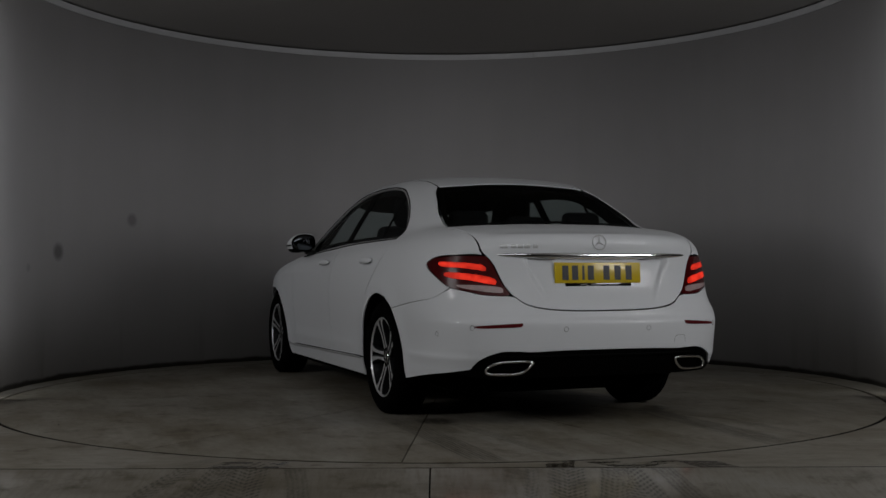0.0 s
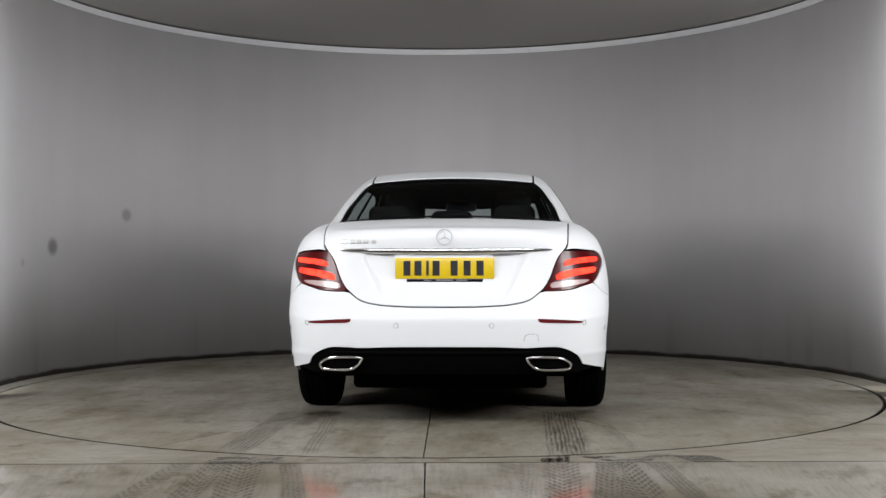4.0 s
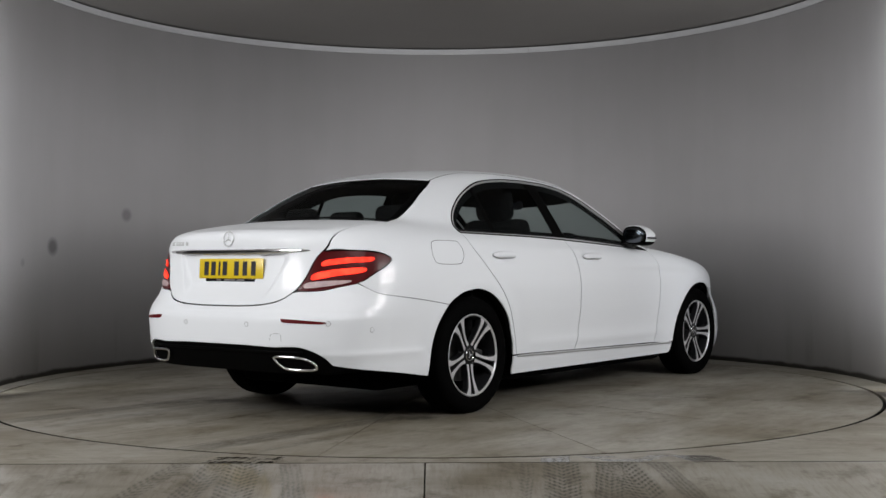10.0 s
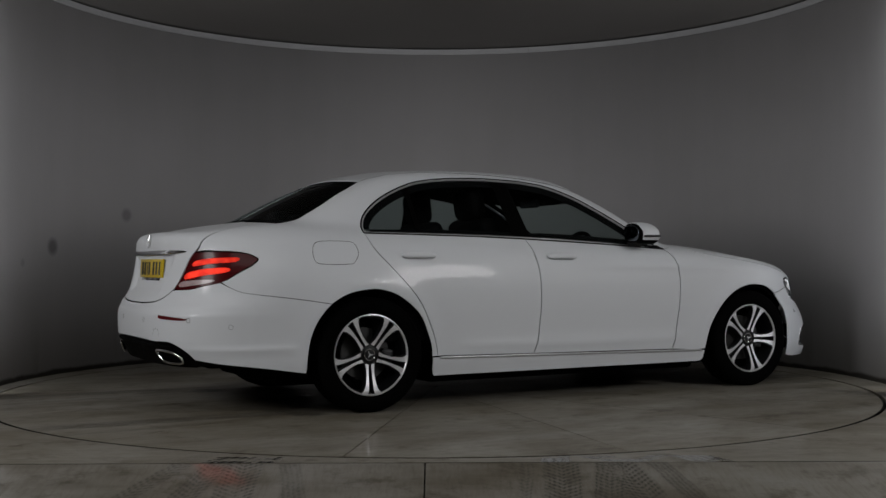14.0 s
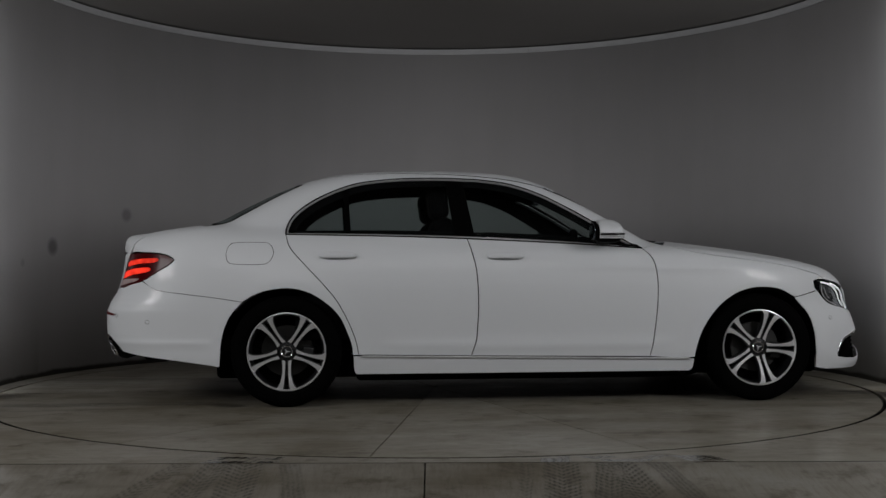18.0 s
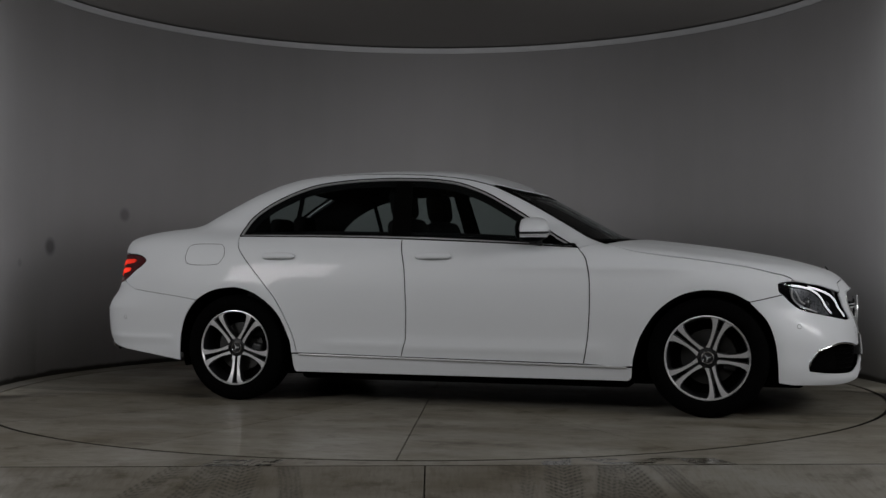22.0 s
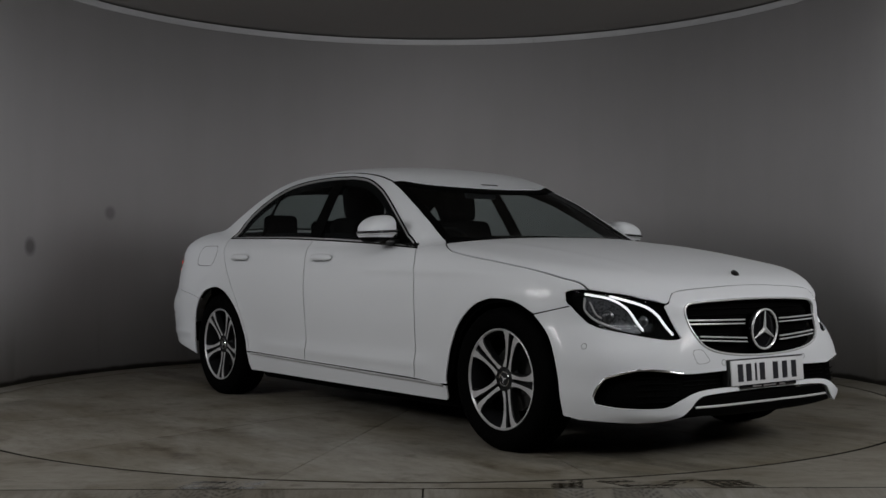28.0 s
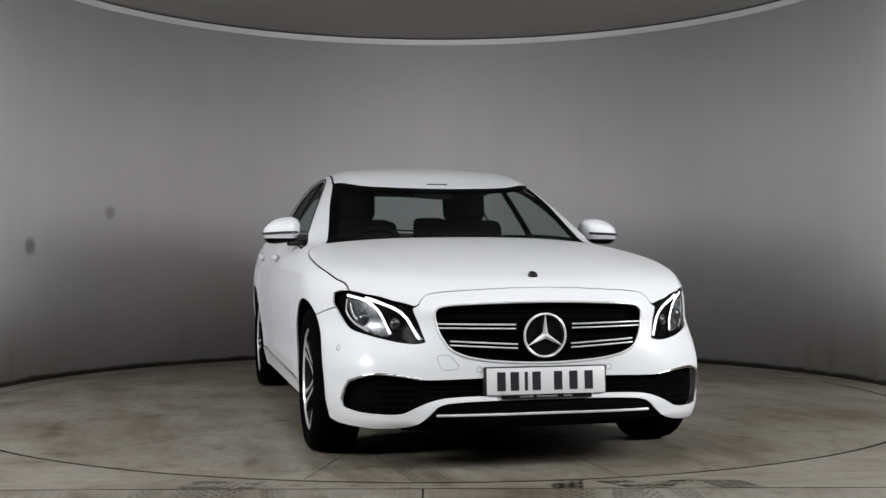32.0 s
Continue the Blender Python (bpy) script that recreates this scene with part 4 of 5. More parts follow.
for sgn in (1, -1):
    ex = on_rear(spl([(-0.425, 0.374), (-0.46, 0.381), (-0.59, 0.376), (-0.645, 0.352), (-0.655, 0.330), (-0.63, 0.314), (-0.50, 0.315), (-0.45, 0.340), (-0.425, 0.374)]))[:-1]
    tip = put("exhaust_trim", strip(ex, 0.0075, 1.0, 0.004, True), M_CHROME, car, "chrome exhaust surround", sgn < 0)
    put("exhaust_mouth", panel_data(ex, C_TAIL, grid=0.02, gap=0.004, depth=0.0, sink=0.004), M_SEAM, tip, "dark mouth", sgn < 0)
    rf_ = on_rear(spl([(-0.484, 0.579), (-0.60, 0.573), (-0.715, 0.563), (-0.700, 0.553), (-0.60, 0.555), (-0.50, 0.560), (-0.484, 0.579)]))[:-1]
    put("rear_reflector", panel_data(rf_, C_TAIL, grid=0.02, gap=0.0, depth=0.004, sink=-0.002), M_REDDIM, car, "slim dark red reflector", sgn < 0)

# nose
lip = np.vstack([on_side(spl([(3.321, 0.203), (3.40, 0.190)])), on_front(spl([(-0.70, 0.188), (-0.615, 0.197), (-0.545, 0.216), (-0.50, 0.250), (-0.455, 0.290), (-0.38, 0.303), (-0.20, 0.308), (0, 0.309)]))])
top = np.vstack([L_WINGSEAM[::-1][:-1], L_LAMP_LOW, L_LAMP_IN[1:], L_NOSECUT[1:]])
grille = on_front(spl([(-0.462, 0.650), (-0.455, 0.682), (-0.405, 0.701), (-0.20, 0.711), (0, 0.714), (0.20, 0.711), (0.405, 0.701), (0.455, 0.682), (0.462, 0.650), (0.440, 0.572), (0.385, 0.508), (0.25, 0.473), (0, 0.459), (-0.25, 0.473), (-0.385, 0.508), (-0.440, 0.572), (-0.462, 0.650)]))[:-1]
band_up = np.vstack([on_side(spl([(3.478, 0.290), (3.495, 0.335), (3.53, 0.382)])), on_front(spl([(-0.758, 0.405), (-0.705, 0.419), (-0.62, 0.414), (-0.525, 0.398), (-0.47, 0.396), (-0.2, 0.402), (0, 0.404)]))])
band_dn = np.vstack([on_side([(3.483, 0.266)]), on_front(spl([(-0.775, 0.254), (-0.70, 0.251), (-0.61, 0.257), (-0.545, 0.288), (-0.478, 0.313), (-0.389, 0.325), (-0.2, 0.329), (0, 0.331)]))])
band = np.vstack([band_up, mir(band_up)[1:], (band_dn * (1, -1, 1)), band_dn[::-1][1:]])
arch2 = on_side(ARCH_F2)
half = np.vstack([arch2[:-1], top])
full = np.vstack([half, mir(half)[1:], (lip * (1, -1, 1))[1:], lip[::-1][1:-1]])
put("front_bumper", panel_data(full, C_NOSE, [grille, band], grid=0.03, gap=0.0006), M_PAINT, car)
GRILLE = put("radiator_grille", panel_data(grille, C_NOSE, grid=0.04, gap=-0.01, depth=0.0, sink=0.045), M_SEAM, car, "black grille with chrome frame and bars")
put("grille_frame", strip(grille, 0.0052, 1.0, 0.001, True), M_BRIGHT, GRILLE, "bright chrome frame")
for y0, y1, z0, z1 in ((-0.452, -0.125, 0.617, 0.612), (-0.405, -0.118, 0.546, 0.530), (0.125, 0.452, 0.612, 0.617), (0.118, 0.405, 0.530, 0.546)):
    ys = np.linspace(y0, y1, 14)
    b = on_front(np.c_[ys, np.linspace(z0, z1, 14)])
    lou = put("louvre", tube_data(b - (0.022, 0, 0), 0.0175, 8, False, 0.55, np.tile((0.0, 0.0, 1.0), (14, 1))), M_DEEP, GRILLE, "black louvre with chrome edges")
    for dz in (0.0085, -0.0085):
        put("chrome_edge", tube_data(b + (-0.004, 0, dz), 0.0038, 6), M_BRIGHT, lou)
for k in range(9):
    zz = 0.475 + 0.028 * k
    wd = 0.46 - max(0.0, 0.56 - zz) * 1.2
    ys = np.linspace(-wd, wd, 16)
    put("mesh_bar", tube_data(on_front(np.c_[ys, np.full(16, zz)]) - (0.042, 0, 0), 0.0028, 5), M_DEEP, GRILLE)


def star(cx, cz, r, x, nx, thick, parent, lean=0.0):
    """A ring with three tapering arms."""
    bm = bmesh.new()
    R = Matrix.Translation((x, 0.0, cz)) @ Matrix.Rotation(lean, 4, "Y") @ Matrix.Rotation(math.pi / 2 * nx, 4, "Y")
    n, k = 40, 8
    rows = [[bm.verts.new(R @ Vector(((r + thick * math.cos(b)) * math.cos(a), (r + thick * math.cos(b)) * math.sin(a), thick * math.sin(b)))) for b in (2 * math.pi * j / k for j in range(k))] for a in (2 * math.pi * i / n for i in range(n))]
    for i in range(n):
        for j in range(k):
            bm.faces.new((rows[i][j], rows[(i + 1) % n][j], rows[(i + 1) % n][(j + 1) % k], rows[i][(j + 1) % k]))
    up = math.pi if nx > 0 else 0.0
    for i in range(3):
        a = up + i * 2 * math.pi / 3
        d, s = Vector((math.cos(a), math.sin(a), 0)), Vector((-math.sin(a), math.cos(a), 0))
        base = [bm.verts.new(R @ (s * r * 0.14 * sg)) for sg in (1, -1)]
        tip = [bm.verts.new(R @ (d * r * 0.97 + s * r * 0.015 * sg)) for sg in (1, -1)]
        ridge = [bm.verts.new(R @ Vector((0, 0, thick * 1.5))), bm.verts.new(R @ (d * r * 0.97 + Vector((0, 0, thick * 0.5))))]
        bm.faces.new((base[0], tip[0], ridge[1], ridge[0]))
        bm.faces.new((ridge[0], ridge[1], tip[1], base[1]))
    bmesh.ops.recalc_face_normals(bm, faces=bm.faces)
    return bm_part("emblem", bm, M_BRIGHT, parent, "chrome ring emblem with three arms", True)


gx = float(on_front([(0, 0.575)])[0, 0])
EMB = star(0, 0.575, 0.090, gx + 0.006, 1, 0.0052, GRILLE, 0.03)
bm = bmesh.new()
bmesh.ops.create_cone(bm, cap_ends=True, segments=40, radius1=0.088, radius2=0.085, depth=0.012, matrix=Matrix.Translation((gx - 0.012, 0, 0.575)) @ Matrix.Rotation(math.pi / 2, 4, "Y"))
bm_part("emblem_plate", bm, M_GLOSSBLACK, GRILLE)
bx = float(on_rear([(0, 1.004)])[0, 0])
star(0, 1.004, 0.040, bx - 0.003, -1, 0.0030, BOOT, 0.12)
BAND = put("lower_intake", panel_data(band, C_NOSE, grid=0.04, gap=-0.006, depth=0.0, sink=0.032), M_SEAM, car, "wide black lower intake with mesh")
for k in range(4):
    zz = 0.343 + 0.018 * k
    ys = np.linspace(-0.50, 0.50, 24)
    put("intake_slat", tube_data(on_front(np.c_[ys, np.full(24, zz)]) - (0.028, 0, 0), 0.0030, 6), M_DEEP, BAND)
for sgn in (1, -1):
    for k in range(5):
        zz = 0.278 + 0.026 * k
        ys = np.linspace(-0.70 + 0.0 * k, -0.53, 10)
        put("mesh_bar", tube_data(on_front(np.c_[ys, np.full(10, zz)]) - (0.029, 0.0, 0), 0.0028, 5), M_DEEP, BAND, "", sgn < 0)
    ch = np.vstack([on_side(spl([(3.481, 0.300), (3.495, 0.335), (3.53, 0.382)])), on_front(spl([(-0.758, 0.405), (-0.705, 0.419), (-0.62, 0.414), (-0.525, 0.399)]))])
    put("chrome_eyebrow", strip(ch, 0.0055, 0.7, 0.002), M_CHROME, BAND, "chrome trim over the fog opening", sgn < 0)
low_half = np.vstack([on_front(spl([(-0.52, 0.226), (-0.50, 0.246), (-0.455, 0.286), (-0.38, 0.299), (-0.20, 0.304), (0, 0.305)]))])
low_bot = on_front(spl([(0.52, 0.205), (0.3, 0.19), (0, 0.185), (-0.3, 0.19), (-0.52, 0.205)]))
LOWER = put("lower_spoiler", panel_data(np.vstack([low_half, mir(low_half)[1:], low_bot]), C_NOSE, grid=0.035, sink=0.014, depth=0.05), M_DEEP, car, "black lower spoiler with chrome line")
ys = np.linspace(-0.47, 0.47, 40)
put("chrome_line", strip(on_front(np.c_[ys, 0.250 + 0.0 * ys]), 0.0055, 0.6, -0.008), M_BRIGHT, LOWER, "thin chrome line")

# headlamps
hl = np.vstack([LAMP_TOP[:-1][::-1], L_LAMP_TIP, L_LAMP_LOW[1:], L_LAMP_IN[1:]])
HEADS = both("headlamp", panel_data(hl, C_NOSE, grid=0.025, gap=0.002, depth=0.02, sink=0.030), M_DEEP, car, "dark headlamp with lit day-running strips")
M_COVER = pane("clear_lamp_cover", (0.93, 0.94, 0.95), 0.012, 0.10)
cov = panel_data(hl, C_NOSE, grid=0.03, gap=0.002, depth=0.0, sink=0.001)
drl = [([(-0.794, 0.744), (-0.730, 0.722), (-0.685, 0.680), (-0.659, 0.628), (-0.642, 0.588)], 0.0048, M_WHITEGLOW),
       ([(-0.729, 0.736), (-0.625, 0.692), (-0.579, 0.653), (-0.548, 0.601), (-0.530, 0.568)], 0.0054, M_WHITEGLOW),
       ([(-0.797, 0.725), (-0.800, 0.671), (-0.776, 0.628), (-0.722, 0.595)], 0.005, M_CLEARLENS), ([(-0.787, 0.708), (-0.772, 0.648), (-0.742, 0.632)], 0.004, M_CLEARLENS)]
bowl = panel_data(on_front(spl([(-0.800, 0.732), (-0.735, 0.712), (-0.690, 0.672), (-0.664, 0.620), (-0.652, 0.582), (-0.715, 0.592), (-0.775, 0.632), (-0.803, 0.690), (-0.800, 0.732)]))[:-1], C_NOSE, grid=0.02, gap=0.0, depth=0.0, sink=0.024)
for sgn, ob in zip((1, -1), HEADS):
    put("reflector_bowl", bowl, M_BOWL, ob, "grey inner reflector", sgn < 0)
    c = put("lamp_cover", cov, M_COVER, ob, "clear lamp cover", sgn < 0)
    c.visible_shadow = False
    for pts, r, m in drl:
        put("day_strip" if m is M_WHITEGLOW else "reflector_strip", strip(on_front(spl(pts)), r, 0.5, -0.014), m, ob, "lit white strip" if m is M_WHITEGLOW else "silver strip", sgn < 0)
    for (yy, zz), r in (((-0.715, 0.640), 0.036), ((-0.600, 0.620), 0.030)):
        c0 = on_front([(yy, zz)])[0]
        bm = bmesh.new()
        bmesh.ops.create_uvsphere(bm, u_segments=20, v_segments=12, radius=r, matrix=Matrix.Translation(c0 - np.array((0.055, 0, 0))) @ Matrix.Diagonal((0.8, 1, 1, 1)))
        if sgn < 0:
            bmesh.ops.scale(bm, vec=(1, -1, 1), verts=bm.verts)
            bmesh.ops.reverse_faces(bm, faces=bm.faces)
        bm_part("projector", bm, M_LENSDARK, ob, "round projector lens")

# side glass, its chrome frame and pillars
dlo = np.vstack([on_side(DLO_TOP), on_side(BELT)[1:-1]])
both_frame = both("window_surround", border(dlo, C_OBL, 0.0185, grid=0.02, gap=0.0055, depth=0.010, sink=-0.001), M_SATIN, car, "satin chrome window surround")
both("window_seal", strip(dlo, 0.0048, 0.7, 0.0012, True, 6), M_DEEP, car, "thin black window seal")
both("window_lining", border(dlo, C_OBL, 0.052, grid=0.03, gap=-0.006, depth=0.0, sink=0.020), M_INTERIOR, car, "dark inner window lining")
l2 = C_SIDE.flat(C_OBL.lift(inset(even(C_OBL.flat(dlo), 0.02), 0.0175), body))


def cut(l, x_of_z, keep_front):
    """The part of a flat loop in front of or behind a leaning line."""
    d = l[:, 0] - x_of_z(l[:, 1])
    d = d if keep_front else -d
    out = []
    for i in range(len(l)):
        j = (i + 1) % len(l)
        if d[i] >= 0:
            out.append(l[i])
        if d[i] * d[j] < 0:
            out.append(l[i] + (l[j] - l[i]) * d[i] / (d[i] - d[j]))
    return np.array(out)


def pil(x0, slope):
    return lambda z: x0 + slope * (z - 1.02)


fw, rest = cut(l2, pil(1.155, -0.16), True), cut(l2, pil(1.155, -0.16), False)
bp = cut(rest, pil(1.035, -0.12), True)
rw2 = cut(rest, pil(1.035, -0.12), False)
rw, rest = cut(rw2, pil(0.392, -0.06), True), cut(rw2, pil(0.392, -0.06), False)
div, qw = cut(rest, pil(0.360, -0.06), True), cut(rest, pil(0.360, -0.06), False)


def lift_side(l):
    return C_SIDE.lift(l, body)


sail, fw = cut(fw, pil(1.955, 0.12), True), cut(fw, pil(1.957, 0.12), False)
both("mirror_sail", panel_data(lift_side(sail), C_OBL, grid=0.04, gap=-0.003, depth=0.004, sink=0.009), M_DEEP, car, "black mirror corner panel")
for name, l, m, lab in (("front_window", fw, M_GLASS_DARK, "tinted side glass"), ("rear_side_window", rw, M_GLASS_DARK, "tinted side glass"), ("quarter_window", qw, M_GLASS_DARK, "tinted quarter glass")):
    for ob in both(name, panel_data(lift_side(l), C_OBL, grid=0.06, gap=-0.004, depth=0.0, sink=0.012), m, car, lab):
        ob.visible_shadow = False
both("pillar_trim", panel_data(lift_side(bp), C_OBL, grid=0.05, gap=-0.003, depth=0.004, sink=0.009), M_DEEP, car, "black pillar trim")
both("window_divider", panel_data(lift_side(div), C_OBL, grid=0.05, gap=0.0, depth=0.004, sink=0.009), M_DEEP, car, "black window divider")

# handles, flap, sensors, mirrors
for x, z, doors in ((0.31, 0.915, RDOOR), (1.333, 0.910, FDOOR)):
    xs = np.linspace(x - 0.112, x + 0.112, 16)
    p = on_side(np.c_[xs, np.full(16, z) + 0.004 * np.cos((xs - x) / 0.112 * 1.5)])
    arc = 0.004 + 0.024 * np.sqrt(np.clip(1 - ((xs - x) / 0.114) ** 2, 0, 1))
    d = tube_data(p - np.c_[0 * arc, arc, 0 * arc], 0.003 + 0.0175 * np.sqrt(np.clip(1 - (np.abs(xs - x) / 0.1125) ** 6, 0, 1)), 10, False, 0.6, normals(p))
    for sgn, ob in zip((1, -1), doors):
        put("handle", d, M_PAINT, ob, "", sgn < 0)
fl = [(x, z) for x, z in spl([(-0.362, 0.925), (-0.345, 0.975), (-0.30, 0.994), (-0.16, 0.995), (-0.10, 0.985), (-0.078, 0.93), (-0.105, 0.878), (-0.15, 0.862), (-0.30, 0.863), (-0.348, 0.878), (-0.362, 0.925)])][:-1]
put("fuel_flap_seam", strip(on_side(fl), 0.0015, 0.5, 0.0, True, 6), M_SEAM, car, "seam of the fuel flap")
for pts, ch in ((on_rear([(-0.247, 0.544), (0.247, 0.544), (-0.73, 0.555), (0.73, 0.555)]), C_TAIL), (on_front([(-0.285, 0.437), (0.285, 0.437)]), C_NOSE), (np.vstack([on_side([(-0.83, 0.518), (3.43, 0.515)]), on_side([(-0.83, 0.518), (3.43, 0.515)]) * (1, -1, 1)]), C_SIDE)):
    nn = normals(pts)
    for p, n_ in zip(pts, nn):
        t1 = np.cross(n_, (0, 0, 1.0))
        t1 /= np.linalg.norm(t1)
        t2 = np.cross(n_, t1)
        put("parking_sensor", tube_data([p + 0.0125 * (math.cos(a) * t1 + math.sin(a) * t2) for a in np.linspace(0, 2 * math.pi, 18, endpoint=False)], 0.0014, 5, True, 1.0, np.tile(n_, (18, 1))), M_SENSOR, car, "small round parking sensor ring")
wq = on_front(spl([(-0.462, 0.486), (-0.45, 0.497), (-0.41, 0.496), (-0.385, 0.47), (-0.375, 0.445), (-0.43, 0.436), (-0.45, 0.45), (-0.462, 0.486)]))[:-1]
rq = on_rear(spl([(-0.487, 0.462), (-0.484, 0.492), (-0.470, 0.500), (-0.432, 0.498), (-0.418, 0.488), (-0.412, 0.462)]))
put("towing_cover_seam", strip(rq, 0.0012, 0.5, 0.0, False, 5), M_SENSOR, car, "seam of the rear towing eye cover")
put("towing_cover_seam", strip(wq, 0.0012, 0.5, 0.0, True, 5), M_SENSOR, car, "seam of the towing eye cover")


def mirrors():
    bm = bmesh.new()
    bmesh.ops.create_uvsphere(bm, u_segments=32, v_segments=20, radius=1.0)
    for v in bm.verts:
        x, y, z = v.co
        f = lambda c, e: math.copysign(abs(c) ** e, c)
        w = 0.100 * f(y, 0.62)
        v.co = Vector((1.965 + (0.085 if x > 0 else 0.098) * f(x, 0.9 if x > 0 else 0.5) - 0.025 * (w / 0.1) * 0.4, -0.930 + w, 1.062 + (0.070 * (1 - 0.42 * max(0.0, -w / 0.1) ** 1.6) if z > 0 else 0.072) * f(z, 0.72) + 0.012 * (w / 0.1)))
    lower = bm.copy()
    for b, keep in ((bm, 1), (lower, -1)):
        bmesh.ops.bisect_plane(b, geom=b.verts[:] + b.edges[:] + b.faces[:], plane_co=(0, 0, 1.016), plane_no=(0, 0, keep), clear_inner=True, clear_outer=False)
    back = bm.copy()
    for b, keep in ((bm, 1), (back, -1)):
        bmesh.ops.bisect_plane(b, geom=b.verts[:] + b.edges[:] + b.faces[:], plane_co=(1.888, -0.93, 1.06), plane_no=Vector((1, 0.10, 0.0)).normalized() * keep, clear_inner=True, clear_outer=False)
    shell = bm_part("mirror_shell", bm, M_PAINT, car, "white door mirror", True, True)
    for ob, sh in zip(bm_part("mirror_back", back, M_DEEP, car, "black rear edge", True, True), shell):
        ob.parent = sh
    low_ = bm_part("mirror_foot", lower, M_DEEP, car, "black mirror base", True, True)
    arm = rounded(1.92, 1.985, -0.90, -0.80, 0.975, 1.008, 0.012)
    bm_part("mirror_arm", arm, M_BLACK, car, "", True, True)
    g = bmesh.new()
    bmesh.ops.create_uvsphere(g, u_segments=28, v_segments=10, radius=1.0)
    for v in g.verts:
        x, y, z = v.co
        v.co = Vector((1.869 + 0.010 * x, -0.930 + 0.080 * math.copysign(abs(y) ** 0.7, y), 1.062 + 0.054 * (1 - 0.40 * max(0.0, -y) ** 1.6 * (z > 0)) * math.copysign(abs(z) ** 0.7, z)))
    for ob, sh in zip(bm_part("mirror_glass", g, M_MIRROR, car, "mirror glass", True, True), shell):
        ob.parent = sh
    r = bmesh.new()
    bmesh.ops.create_uvsphere(r, u_segments=28, v_segments=10, radius=1.0)
    for v in r.verts:
        x, y, z = v.co
        v.co = Vector((1.878 + 0.012 * x, -0.930 + 0.093 * math.copysign(abs(y) ** 0.7, y), 1.062 + 0.064 * (1 - 0.40 * max(0.0, -y) ** 1.6 * (z > 0)) * math.copysign(abs(z) ** 0.7, z)))
    for ob, sh in zip(bm_part("mirror_rim", r, M_DEEP, car, "black rim", True, True), shell):
        ob.parent = sh
    xs = []
    for a in np.linspace(radians(-38), radians(158), 30):
        w = -0.101 * math.copysign(abs(math.sin(a)) ** 0.62, math.sin(a))
        k, e = (0.085, 0.9) if math.cos(a) > 0 else (0.098, 0.5)
        xs.append((1.966 + k * math.copysign(abs(math.cos(a)) ** e, math.cos(a)) - 0.1 * w, -0.930 + w, 1.046 + 0.05 * w))
    xs = np.array([p for p in xs if p[0] > 1.90])
    for sgn, sh in zip((1, -1), shell):
        put("indicator_strip", tube_data(xs, 0.0095, 8, False, 0.8), M_GLOSSBLACK, sh, "dark indicator strip", sgn < 0)
        put("chrome_strip", tube_data(xs + (0.001, -0.001, -0.013), 0.0040, 6), M_BRIGHT, sh, "", sgn < 0)


mirrors()


# plates and badges
def plate(x, z, tilt, nx, colour, label):
    m = Matrix.Translation((x, 0, z)) @ Matrix.Rotation(tilt, 4, "Y")
    b = rounded(-0.004, 0.004, -0.26, 0.26, -0.0555, 0.0555, 0.003, 2)
    bmesh.ops.transform(b, matrix=m, verts=b.verts)
    pl = bm_part("number_plate", b, colour, car, label)
    k = 0
    for y in (-0.198, -0.140, -0.090, -0.045, 0.050, 0.118, 0.186):
        w = 0.007 if k == 2 else 0.0185
        b = box_bm(nx * 0.0044 - 0.0006, nx * 0.0044 + 0.0006, nx * y - w, nx * y + w, -0.039, 0.039)
        bmesh.ops.transform(b, matrix=m, verts=b.verts)
        bm_part("character_bar", b, M_INK, pl, "", False)
        k += 1
    b = rounded(-0.006, 0.004, -0.20, 0.20, -0.073, -0.0545, 0.003, 2)
    bmesh.ops.transform(b, matrix=m, verts=b.verts)
    pf = bm_part("plate_frame", b, M_GLOSSBLACK, pl, "black frame foot with pale marks")
    for y, w in ((-0.09, 0.030), (0.0, 0.045), (0.09, 0.020)):
        b = box_bm(nx * 0.006 - 0.0006, nx * 0.006 + 0.0006, y - w, y + w, -0.067, -0.060)
        bmesh.ops.transform(b, matrix=m, verts=b.verts)
        bm_part("mark_bar", b, M_MARK, pf, "", False)
    return pl


px_ = float(on_rear([(0, 0.84)])[0, 0])
plate(px_ - 0.006, 0.840, 0.06, -1, M_YELLOW, "yellow number plate with dark bars")
fx_ = float(on_front([(0, 0.385)])[0, 0])
plate(fx_ + 0.012, 0.386, -0.07, 1, M_PLATEWHITE, "white number plate with dark bars")
b = rounded(fx_ - 0.05, fx_ + 0.006, -0.27, 0.27, 0.325, 0.447, 0.006)
bm_part("plate_holder", b, M_BLACK, car, "black plate holder")
for y0, w in ((0.535, 0.018), (0.487, 0.014), (0.452, 0.014), (0.417, 0.014), (0.372, 0.011)):
    q = on_rear(np.c_[np.linspace(y0 - w, y0 + w, 4), np.full(4, 0.982)])
    put("badge_bar", strip(q, 0.0105, 0.25, 0.001), M_BRIGHT, BOOT, "chrome badge bar")
for y in (-0.075, 0.075):
    c0 = on_rear([(y, 0.912)])[0]
    bm_part("plate_lamp", rounded(c0[0] - 0.012, c0[0] + 0.01, y - 0.012, y + 0.012, 0.912, 0.918, 0.002, 1), M_WHITEGLOW, BOOT, "small lit plate lamp")


